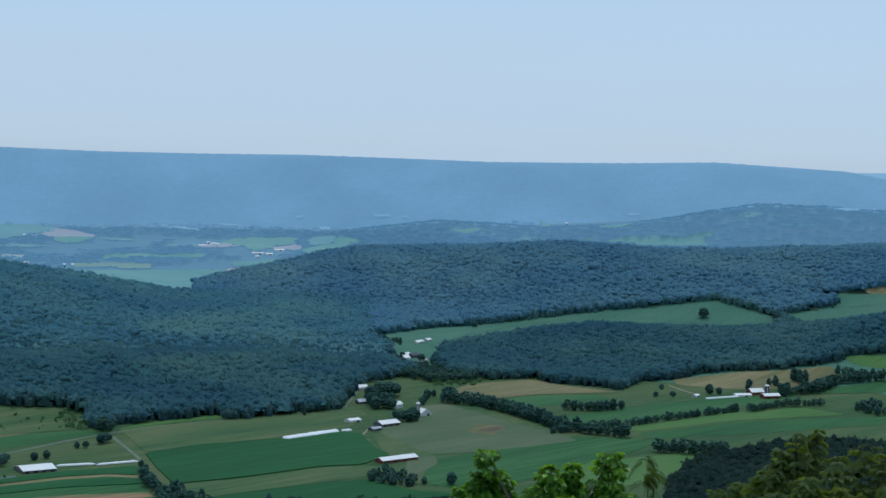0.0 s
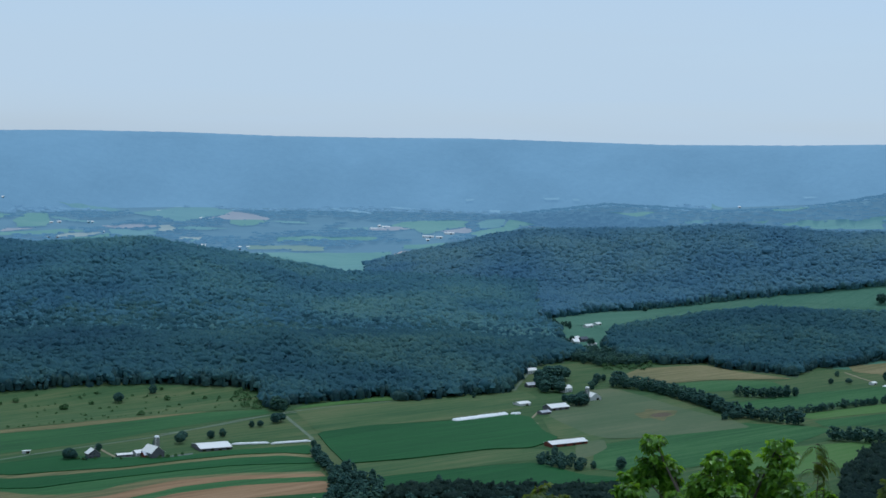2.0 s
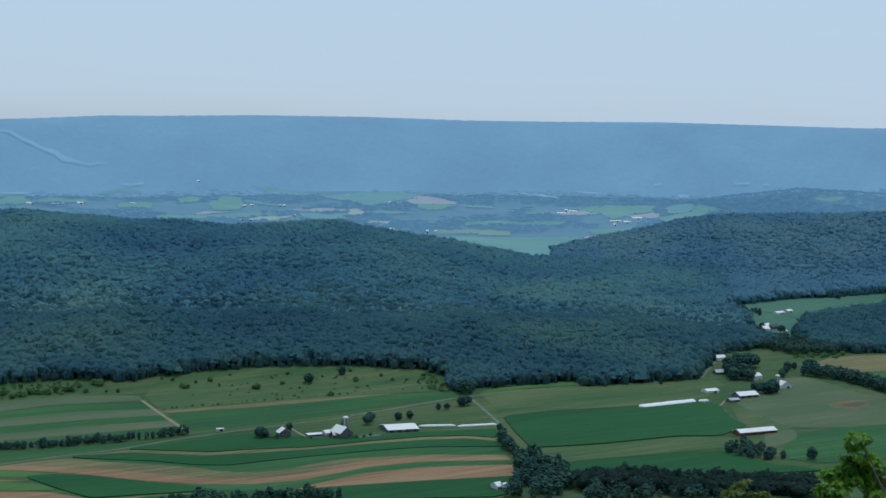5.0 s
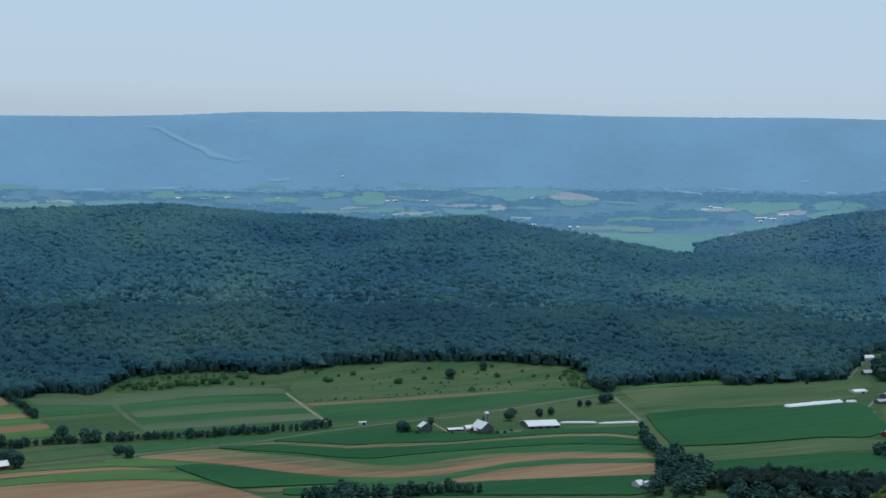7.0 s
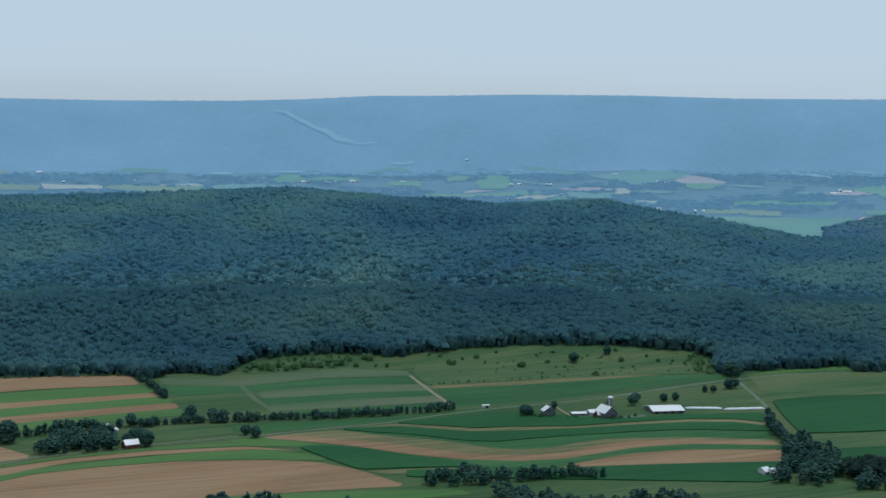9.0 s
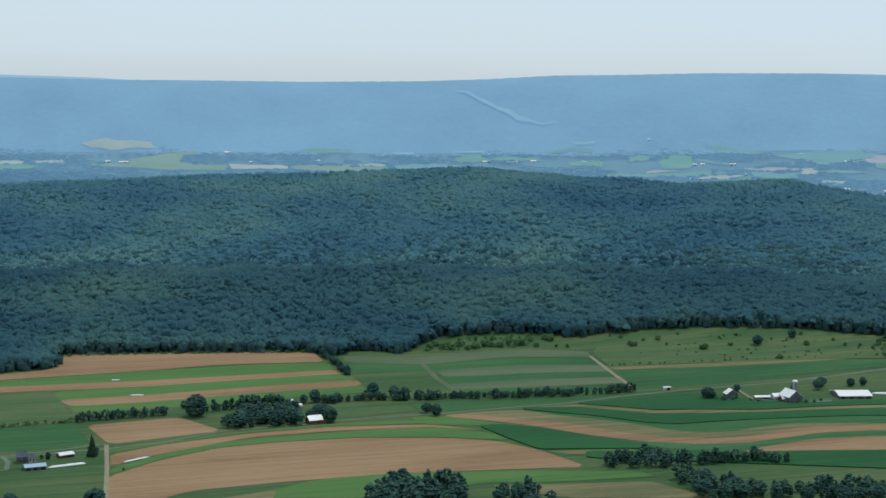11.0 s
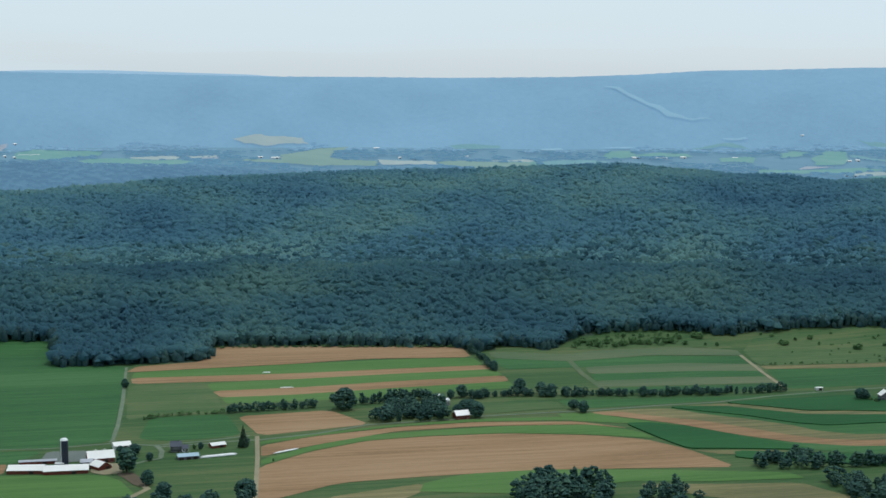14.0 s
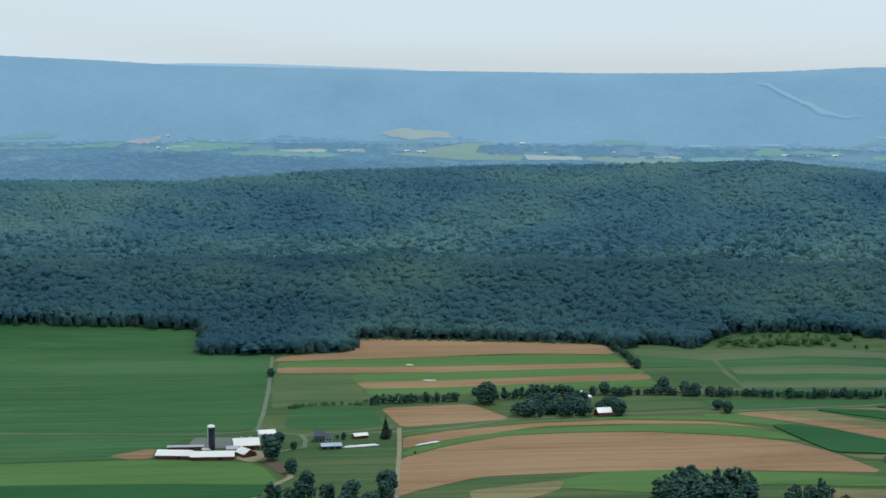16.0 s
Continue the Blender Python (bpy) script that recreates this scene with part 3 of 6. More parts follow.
road("farm_lane", ROAD, 3, [(-370, 1663), (-319, 1719), (-263, 1765), (-198, 1809), (-157, 1847), (-135, 1875)], "narrow pale road along the edge of the woods")
road("farm_lane", ROAD, 3, [(-465, 1508), (-422, 1570), (-384, 1640), (-370, 1663)], "narrow pale road climbing past the farm")
road("farm_lane", TRACK, 2.5, [(-92, 1714), (-100, 1731), (-105, 1677), (-96, 1653)], "pale track curving into the farmyard")
road("farm_lane", TRACK, 2, [(-30, 1832), (-10, 1826), (5, 1790), (12, 1746)], "faint worn cattle path across the pasture")
field("crop_field", CROP, [(-1536, 907), (-1488, 974), (-1408, 1066), (-1338, 1138), (-1240, 1058), (-1190, 1096), (-1181, 1095), (-1062, 978), (-949, 862), (-973, 817), (-1097, 715), (-1147, 673)], "broad dark-green soybean field beside the woods")
field("crop_field", CROP_LIGHT, [(-1054, 618), (-1009, 657), (-940, 736), (-874, 786), (-851, 782), (-828, 769), (-812, 760), (-832, 737), (-954, 621), (-996, 583)], "bright green hay field below the dairy farm")
field("crop_field", CROP_DARK, [(-996, 583), (-954, 621), (-868, 705), (-812, 751), (-796, 724), (-822, 667), (-907, 590), (-948, 554)], "dark green corn field below the dairy farm")
field("crop_field", CROP, [(-1140, 669), (-1092, 712), (-968, 810), (-955, 759), (-938, 745), (-1012, 659), (-1058, 620)], "green crop between road and dairy farm")
field("bare_yard", SOIL, [(-968, 726), (-965, 756), (-960, 766), (-938, 745), (-947, 731)], "trampled brown earth beside the long cattle shed")
field("meadow", PASTURE, [(-1107, 1030), (-1053, 1087), (-949, 996), (-991, 946), (-999, 926)], "grazed meadow with a hedge along it")
field("meadow", CROP, [(-987, 942), (-943, 993), (-878, 942), (-910, 894), (-938, 882)], "green mown meadow beside the road")
field("ploughed_field", SOIL, [(-1186, 1229), (-1106, 1296), (-966, 1387), (-924, 1345), (-1009, 1273), (-1050, 1212), (-1160, 1076), (-1174, 1105), (-1139, 1163)], "ploughed brown strip along the edge of the woods")
field("crop_strip", CROP_LIGHT, [(-1154, 1082), (-1049, 1211), (-984, 1289), (-921, 1343), (-888, 1316), (-951, 1247), (-1016, 1173), (-1134, 1059)], "green contour strip between bare strips")
field("ploughed_strip", SOIL, [(-1134, 1059), (-1016, 1173), (-951, 1247), (-888, 1316), (-869, 1303), (-935, 1226), (-997, 1150), (-1112, 1039)], "pale brown contour strip between green strips")
field("crop_strip", CROP_LIGHT, [(-1055, 1083), (-997, 1150), (-935, 1226), (-869, 1303), (-841, 1281), (-912, 1196), (-969, 1119), (-1025, 1059)], "green contour strip between bare strips")
field("ploughed_strip", SOIL, [(-1025, 1059), (-969, 1119), (-912, 1196), (-841, 1281), (-821, 1260), (-893, 1170), (-948, 1094), (-998, 1043)], "pale brown contour strip between green strips")
field("crop_strip", CROP_LIGHT, [(-998, 1043), (-948, 1094), (-893, 1170), (-821, 1260), (-799, 1236), (-856, 1166), (-903, 1098), (-974, 1025)], "green contour strip beside the hedge")
field("ploughed_field", SOIL, [(-930, 992), (-880, 1058), (-816, 1035), (-865, 949)], "small ploughed reddish-brown field below the hedge")
field("hay_strip", DRY_PASTURE, [(-928, 1383), (-848, 1417), (-837, 1456), (-771, 1524), (-713, 1543), (-693, 1517), (-774, 1464), (-828, 1383), (-902, 1353)], "pale mown strip under the scrub")
field("crop_strip", CROP, [(-902, 1353), (-829, 1385), (-773, 1462), (-690, 1516), (-661, 1481), (-730, 1442), (-798, 1366), (-858, 1307)], "green contour strip")
field("hay_strip", DRY_PASTURE, [(-798, 1366), (-730, 1442), (-661, 1481), (-640, 1453), (-709, 1401), (-775, 1337)], "pale mown contour strip")
field("crop_strip", CROP, [(-775, 1337), (-709, 1401), (-640, 1453), (-622, 1428), (-695, 1372), (-753, 1309)], "green contour strip")
field("hay_strip", DRY_PASTURE, [(-753, 1309), (-695, 1372), (-622, 1428), (-604, 1403), (-677, 1338), (-733, 1288)], "pale mown contour strip")
field("crop_strip", CROP, [(-731, 1284), (-675, 1333), (-600, 1399), (-587, 1381), (-663, 1310), (-716, 1265)], "green contour strip above the hedge")
field("meadow", PASTURE, [(-704, 1539), (-722, 1607), (-638, 1692), (-543, 1743), (-454, 1767), (-422, 1735), (-402, 1679), (-455, 1648), (-552, 1568), (-655, 1473)], "rough pasture with scattered shrubs")
field("meadow", PASTURE, [(-868, 1450), (-873, 1494), (-848, 1537), (-798, 1576), (-733, 1558), (-719, 1549), (-771, 1524), (-838, 1458)], "overgrown green slope with shrubs")
field("hay_strip", STUBBLE, [(-655, 1473), (-580, 1540), (-533, 1587), (-458, 1658), (-457, 1644), (-526, 1568), (-572, 1520), (-643, 1461)], "narrow tan strip across the pasture")
field("crop_field", CROP, [(-642, 1459), (-571, 1516), (-453, 1641), (-397, 1674), (-386, 1652), (-459, 1554), (-517, 1453), (-563, 1403), (-584, 1382)], "green crop above the road")
field("crop_field", CROP, [(-737, 1211), (-669, 1266), (-585, 1342), (-533, 1402), (-551, 1373), (-622, 1285), (-698, 1195), (-715, 1194)], "green band below the hedgerow")
field("crop_field", CROP_DARK, [(-520, 1126), (-415, 1183), (-380, 1208), (-319, 1248), (-246, 1291), (-245, 1214), (-510, 1106)], "dark green crop beside the tree row")
field("crop_strip", CROP_DARK, [(-603, 1294), (-562, 1343), (-523, 1389), (-471, 1388), (-424, 1399), (-380, 1441), (-307, 1487), (-298, 1442), (-325, 1444), (-365, 1426), (-410, 1389), (-452, 1348), (-498, 1323), (-532, 1299), (-564, 1295), (-603, 1288)], "tall dark-green corn strip curving below the farmstead")
field("mown_strip", STUBBLE, [(-603, 1288), (-564, 1295), (-532, 1299), (-498, 1323), (-452, 1348), (-410, 1389), (-365, 1426), (-325, 1444), (-298, 1442), (-286, 1424), (-322, 1430), (-361, 1411), (-406, 1375), (-448, 1337), (-491, 1307), (-526, 1284), (-557, 1280), (-599, 1274), (-638, 1246)], "thin tan curving contour strip")
field("crop_strip", CROP_DARK, [(-638, 1246), (-599, 1274), (-557, 1280), (-526, 1284), (-491, 1307), (-448, 1337), (-406, 1375), (-361, 1411), (-322, 1430), (-286, 1424), (-281, 1406), (-353, 1380), (-397, 1347), (-439, 1310), (-471, 1280), (-493, 1255), (-522, 1247), (-566, 1250), (-602, 1244), (-635, 1241)], "tall dark-green corn strip on the contour")
field("crop_strip", CROP, [(-635, 1241), (-602, 1244), (-566, 1250), (-522, 1247), (-493, 1255), (-471, 1280), (-439, 1310), (-397, 1347), (-353, 1380), (-281, 1406), (-274, 1371), (-345, 1349), (-390, 1322), (-411, 1307), (-429, 1282), (-441, 1255), (-465, 1236), (-494, 1231), (-518, 1238), (-561, 1239), (-598, 1235), (-635, 1239), (-664, 1214)], "green curving contour strip")
field("mown_strip", STUBBLE, [(-664, 1214), (-635, 1239), (-598, 1235), (-561, 1239), (-518, 1238), (-494, 1231), (-465, 1236), (-441, 1255), (-429, 1282), (-411, 1307), (-390, 1322), (-345, 1349), (-274, 1371), (-271, 1363), (-342, 1339), (-387, 1312), (-405, 1286), (-426, 1241), (-449, 1222), (-474, 1208), (-503, 1203), (-557, 1208), (-591, 1210), (-620, 1204), (-663, 1201), (-683, 1188)], "brown-olive stubble strip curving on the contour")
field("ploughed_strip", SOIL, [(-683, 1188), (-663, 1201), (-620, 1204), (-591, 1210), (-557, 1208), (-503, 1203), (-474, 1208), (-449, 1222), (-426, 1241), (-405, 1286), (-387, 1312), (-342, 1339), (-271, 1363), (-265, 1352), (-338, 1322), (-379, 1285), (-395, 1257), (-418, 1220), (-450, 1196), (-494, 1181), (-545, 1180), (-601, 1187), (-653, 1184), (-682, 1179)], "broad brown curving contour strip")
field("crop_strip", CROP, [(-494, 1181), (-450, 1196), (-418, 1220), (-395, 1257), (-379, 1285), (-338, 1322), (-265, 1352), (-259, 1335), (-332, 1300), (-372, 1264), (-389, 1238), (-404, 1208), (-432, 1175), (-468, 1168), (-490, 1172), (-530, 1171)], "green curving contour strip")
field("ploughed_strip", SOIL, [(-404, 1208), (-389, 1238), (-372, 1264), (-332, 1300), (-259, 1335), (-245, 1287), (-297, 1257), (-359, 1220), (-398, 1189), (-419, 1167)], "brown contour strip beside the tree-lined creek")
field("crop_field", CROP_DARK, [(-639, 1162), (-623, 1177), (-582, 1182), (-531, 1173), (-490, 1172), (-468, 1166), (-488, 1155), (-527, 1131), (-554, 1112), (-588, 1130)], "wedge of tall dark-green corn")
field("mown_strip", STUBBLE, [(-550, 1109), (-514, 1135), (-486, 1151), (-484, 1137), (-523, 1111)], "narrow tan headland below the corn")
field("crop_strip", CROP_LIGHT, [(-707, 1162), (-685, 1182), (-651, 1180), (-599, 1183), (-623, 1177), (-640, 1163), (-685, 1144)], "fresh green strip beside the road")
field("rough_pasture", PASTURE, [(-782, 1147), (-766, 1193), (-733, 1205), (-715, 1187), (-758, 1124)], "rough grey-green pasture below the hedge")
field("ploughed_field", SOIL, [(-771, 842), (-795, 872), (-794, 931), (-780, 985), (-751, 1024), (-701, 1073), (-641, 1108), (-597, 1121), (-552, 1110), (-497, 1081), (-552, 1038), (-617, 985), (-675, 921), (-715, 870), (-725, 806), (-724, 791)], "large ploughed brown field with a curved edge")
field("crop_strip", CROP_LIGHT, [(-809, 889), (-806, 945), (-792, 1000), (-763, 1040), (-716, 1097), (-661, 1142), (-614, 1143), (-591, 1129), (-642, 1110), (-702, 1075), (-752, 1026), (-781, 986), (-796, 933), (-797, 875)], "green curving strip round the ploughed field")
field("ploughed_strip", SOIL, [(-840, 923), (-827, 969), (-791, 1037), (-744, 1095), (-675, 1146), (-625, 1149), (-666, 1140), (-735, 1082), (-782, 1026), (-807, 946), (-815, 895)], "narrow brown curving strip")
field("crop_strip", CROP_LIGHT, [(-850, 933), (-833, 977), (-797, 1045), (-751, 1105), (-696, 1154), (-671, 1158), (-745, 1097), (-793, 1040), (-828, 971), (-843, 926)], "green curving verge strip along the road")
field("crop_field", CROP_LIGHT, [(-671, 874), (-655, 943), (-614, 989), (-544, 1038), (-458, 1088), (-441, 1080), (-493, 1032), (-545, 997), (-577, 929)], "bright green strip below the ploughed field")
field("hay_strip", STUBBLE, [(-697, 835), (-682, 868), (-664, 905), (-650, 880), (-652, 838), (-676, 815)], "dry tan patch below the ploughed field")
field("hay_strip", STUBBLE, [(-538, 992), (-490, 1025), (-439, 1065), (-408, 1054), (-379, 1047), (-473, 991)], "tan strip in the lower field")
field("hay_field", STUBBLE, [(-21, 1984), (12, 2086), (98, 2146), (148, 2091), (212, 2049), (107, 2017), (26, 1956)], "mown tan field at the foot of the woods")
field("crop_strip", CROP, [(40, 1960), (106, 2007), (180, 2020), (197, 1966), (88, 1912)], "green strip")
field("crop_strip", CROP, [(97, 1809), (200, 1922), (326, 2020), (437, 2062), (449, 2017), (344, 1952), (261, 1862), (175, 1802)], "green strip below the farm")
field("crop_strip", CROP_LIGHT, [(185, 1772), (336, 1907), (429, 1957), (474, 1908), (325, 1844), (201, 1748)], "bright green strip")
field("crop_strip", CROP, [(200, 1737), (323, 1832), (519, 1902), (503, 1843), (308, 1745), (209, 1703)], "green strip")
field("crop_field", CROP, [(464, 2118), (591, 2171), (574, 2107), (463, 2077)], "green field beside the tree belt")
field("crop_field", CROP_LIGHT, [(553, 2272), (612, 2256), (600, 2206), (561, 2239)], "bright field under the woods")
field("meadow", STUBBLE, [(296, 2182), (391, 2230), (530, 2240), (536, 2200), (448, 2115), (369, 2102), (297, 2131)], "dry tan pasture above the farm")
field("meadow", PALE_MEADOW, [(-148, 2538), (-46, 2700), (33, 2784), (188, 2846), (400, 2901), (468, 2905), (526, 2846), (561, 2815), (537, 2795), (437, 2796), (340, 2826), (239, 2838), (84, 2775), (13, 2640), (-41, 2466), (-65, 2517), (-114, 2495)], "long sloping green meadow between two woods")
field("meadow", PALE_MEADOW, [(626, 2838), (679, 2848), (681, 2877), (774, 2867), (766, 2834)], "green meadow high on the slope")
field("hay_field", STUBBLE, [(739, 2907), (782, 2900), (774, 2867), (744, 2884)], "tan field high on the slope")
field("bare_yard", YARD, [(-965, 810), (-941, 832), (-917, 808), (-933, 786), (-946, 786)], "grey concrete yard and pit behind the cattle shed")
field("meadow", PASTURE, [(-370, 1686), (-262, 1765), (-157, 1855), (-131, 1881), (-107, 1825), (-121, 1736), (-138, 1710), (-194, 1653), (-271, 1603), (-315, 1556)], "mown olive meadow below the woods")
field("crop_field", CROP_DARK, [(-314, 1551), (-270, 1601), (-190, 1647), (-131, 1705), (-105, 1689), (-88, 1612), (-69, 1576), (-94, 1519), (-132, 1506), (-201, 1444), (-258, 1407), (-289, 1482)], "large dark green crop field")
field("meadow", PASTURE, [(-252, 1404), (-200, 1438), (-131, 1500), (-88, 1517), (-74, 1508), (-85, 1466), (-125, 1431), (-192, 1381), (-228, 1351)], "pale green strip through the crop")
field("crop_field", CROP_DARK, [(-227, 1347), (-191, 1377), (-124, 1427), (-84, 1448), (-40, 1403), (-9, 1398), (6, 1392), (-58, 1355), (-153, 1315), (-201, 1311)], "dark green crop below the pale strip")
field("meadow", PASTURE, [(-93, 1687), (-40, 1804), (9, 1974), (59, 1861), (116, 1718), (41, 1635), (-23, 1592), (-37, 1556), (-75, 1576)], "olive meadow round the farm")
field("crop_field", CROP, [(-34, 1542), (41, 1623), (119, 1706), (188, 1706), (217, 1690), (159, 1582), (58, 1457), (1, 1422), (-31, 1436)], "green crop field beside the tree belt")
field("crop_field", CROP_LIGHT, [(69, 1458), (134, 1562), (263, 1643), (203, 1492), (117, 1413)], "bright green crop above the creek")
field("crop_field", CROP_LIGHT, [(-81, 1324), (-44, 1371), (6, 1382), (-9, 1344), (-56, 1315)], "bright green strip above the creek trees")
field("bare_yard", YARD, [(-477, 1380), (-468, 1398), (-439, 1393), (-426, 1407), (-407, 1427), (-406, 1413), (-436, 1385), (-466, 1373)], "gravel farmyard between the house and barns")
field("bare_yard", MUD, [(-868, 793), (-861, 804), (-835, 791), (-824, 779), (-835, 779), (-854, 788)], "dark trampled mud below the cattle shed")
field("bare_yard", TRACK, [(-900, 797), (-907, 810), (-891, 816), (-875, 810), (-867, 797), (-874, 786), (-887, 785)], "pale gravel round the small barn")
field("field", CROP_LIGHT, [(-371, 1676), (-356, 1711), (-330, 1741), (-269, 1802), (-264, 1770), (-320, 1725)], "bright strip of fresh grass along the woods")
field("dry_pasture", DRY_PASTURE, [(-54, 1889), (-20, 1916), (17, 1864), (56, 1793), (114, 1718), (130, 1683), (81, 1646), (22, 1602), (-18, 1584), (-41, 1603), (-77, 1678), (-92, 1720), (-61, 1805)], "dry olive-coloured cattle pasture below the hamlet")
field("bare_ground", STUBBLE, [(5, 1740), (16, 1752), (20, 1776), (38, 1768), (55, 1772), (50, 1738), (41, 1722), (38, 1698), (24, 1716), (14, 1708)], "bare trampled earth in the dry pasture")
field("bare_ground", MUD, [(22, 1730), (30, 1748), (42, 1756), (49, 1745), (40, 1728), (30, 1722)], "dark churned earth in the middle of the pasture")
field("bare_ground", DRY_PASTURE, [(-52, 1559), (-24, 1578), (-20, 1536), (-33, 1494), (-49, 1469)], "worn dry ground beside the long barn")

# ---- farm buildings ----
WHITE_ROOF = material("white_metal_roof", [(0.730, 0.714, 0.646), (0.797, 0.780, 0.710), (0.835, 0.818, 0.746)], 0.1, 1.5, 0.1, 0.03, rough=0.45, spec=0.4)
GREY_ROOF = material("grey_metal_roof", [(0.30, 0.31, 0.33), (0.40, 0.41, 0.43), (0.48, 0.49, 0.50)], 0.1, 1.5, 0.1, 0.03, rough=0.45, spec=0.4)
BLUE_ROOF = material("pale_blue_roof", [(0.30, 0.42, 0.47), (0.38, 0.50, 0.55)], 0.1, 1.5, 0.1, 0.03, rough=0.45, spec=0.4)
DARK_ROOF = material("slate_roof", [(0.07, 0.08, 0.10), (0.11, 0.12, 0.14)], 0.2, 2.0, 0.2, 0.04, rough=0.7)
RED_WALL = material("red_boards", [(0.12, 0.035, 0.028), (0.17, 0.05, 0.036), (0.21, 0.07, 0.05)], 0.2, 2.0, 0.2, 0.04, rough=0.8)
WHITE_WALL = material("white_siding", [(0.55, 0.55, 0.54), (0.68, 0.68, 0.66)], 0.2, 2.0, 0.1, 0.03, rough=0.7)
GREY_WALL = material("grey_boards", [(0.10, 0.10, 0.11), (0.16, 0.16, 0.17)], 0.2, 2.0, 0.2, 0.04, rough=0.8)
GLASS = material("dark_window_glass", [(0.02, 0.025, 0.03), (0.03, 0.035, 0.04)], 0.2, 2.0, 0, rough=0.1, spec=0.5)
OPENING = material("dark_barn_door", [(0.03, 0.025, 0.02), (0.05, 0.04, 0.03)], 0.2, 2.0, 0.1, 0.02)
SILO_BLUE = material("dark_blue_silo_steel", [(0.010, 0.015, 0.032), (0.017, 0.025, 0.045)], 0.3, 2.0, 0.1, 0.02, rough=0.4, spec=0.5)
CONCRETE = material("grey_concrete_staves", [(0.22, 0.22, 0.21), (0.32, 0.32, 0.30)], 0.3, 2.0, 0.3, 0.04)
PLASTIC = material("white_silage_plastic", [(0.78, 0.78, 0.74), (0.88, 0.88, 0.84)], 0.2, 1.2, 0.3, 0.08, rough=0.4, spec=0.4)


def box(lo, hi):
    (a, b, c), (d, e, f) = lo, hi
    v = [(a, b, c), (d, b, c), (d, e, c), (a, e, c), (a, b, f), (d, b, f), (d, e, f), (a, e, f)]
    return v, [(3, 2, 1, 0), (4, 5, 6, 7), (0, 1, 5, 4), (1, 2, 6, 5), (2, 3, 7, 6), (3, 0, 4, 7)]


def building(name, x, y, heading, length, depth, wall, rise, wall_mat, roof_mat, label, across=False, doors=1, windows=0, category="barn", chimney=False, vents=0):
    """A gabled building whose front runs length metres along heading (degrees from +X) from the corner x, y, and depth metres back.
    across: the ridge runs from front to back, so that the gable shows."""
    root = tagged(new(name), label, category, "farm buildings")
    root.matrix_basis = pose(x, y, height(x, y) - 0.05, 0, 0, heading)
    L, D, W, R = length, depth, wall, rise
    if across:
        v = [(0, 0, 0), (L, 0, 0), (L, D, 0), (0, D, 0), (0, 0, W), (L, 0, W), (L, D, W), (0, D, W), (L / 2, 0, W + R), (L / 2, D, W + R)]
        f = [(0, 1, 5, 8, 4), (2, 3, 7, 9, 6), (1, 2, 6, 5), (3, 0, 4, 7), (3, 2, 1, 0)]
    else:
        v = [(0, 0, 0), (L, 0, 0), (L, D, 0), (0, D, 0), (0, 0, W), (L, 0, W), (L, D, W), (0, D, W), (0, D / 2, W + R), (L, D / 2, W + R)]
        f = [(0, 1, 5, 4), (2, 3, 7, 6), (1, 2, 6, 9, 5), (3, 0, 4, 8, 7), (3, 2, 1, 0)]
    mesh_object("wall", v, f, wall_mat, root)
    half, run, o, th = (L / 2, D, 0.5, 0.22) if across else (D / 2, L, 0.5, 0.22)
    drop = R * o / half
    prof = [(-o, W - drop + 0.03), (half, W + R + 0.03), (2 * half + o, W - drop + 0.03), (2 * half + o, W - drop + 0.03 + th), (half, W + R + 0.03 + th), (-o, W - drop + 0.03 + th)]
    rv = [((a, b, c) if across else (b, a, c)) for b in (-0.4, run + 0.4) for a, c in prof]
    rf = [tuple(range(6)), tuple(range(11, 5, -1))] + [(k, k + 6, (k + 1) % 6 + 6, (k + 1) % 6) for k in range(6)]
    roof = mesh_object("roof", rv, rf, roof_mat, root)
    for k in range(vents):
        c = L * (k + 1) / (vents + 1)
        mesh_object("roof_vent", *box((c - 0.5, D / 2 - 0.5, W + R + 0.1), (c + 0.5, D / 2 + 0.5, W + R + 1.1)), roof_mat, root)
    for k in range(doors):
        c = L * (k + 0.5) / doors + (0 if doors > 1 else L * 0.18)
        w, h = (1.6, min(W - 0.4, 3.0)) if category == "barn" else (0.55, 2.05)
        mesh_object("door", *box((c - w, -0.08, 0), (c + w, 0.02, h)), OPENING, root)
    for k in range(windows):
        c = L * (k + 0.5) / windows
        for z in ([1.0] if W < 4.6 else [1.0, 3.7]):
            win = mesh_object("window", *box((c - 0.55, -0.06, z), (c + 0.55, 0.02, z + 1.4)), GLASS, root)
            mesh_object("sill", *box((c - 0.65, -0.14, z - 0.12), (c + 0.65, 0.02, z)), WHITE_WALL, win)
    if chimney:
        mesh_object("chimney", *box((L * 0.7, D / 2 - 0.4, W + R * 0.5), (L * 0.7 + 0.8, D / 2 + 0.4, W + R + 1.2)), GREY_WALL, root)
    return root


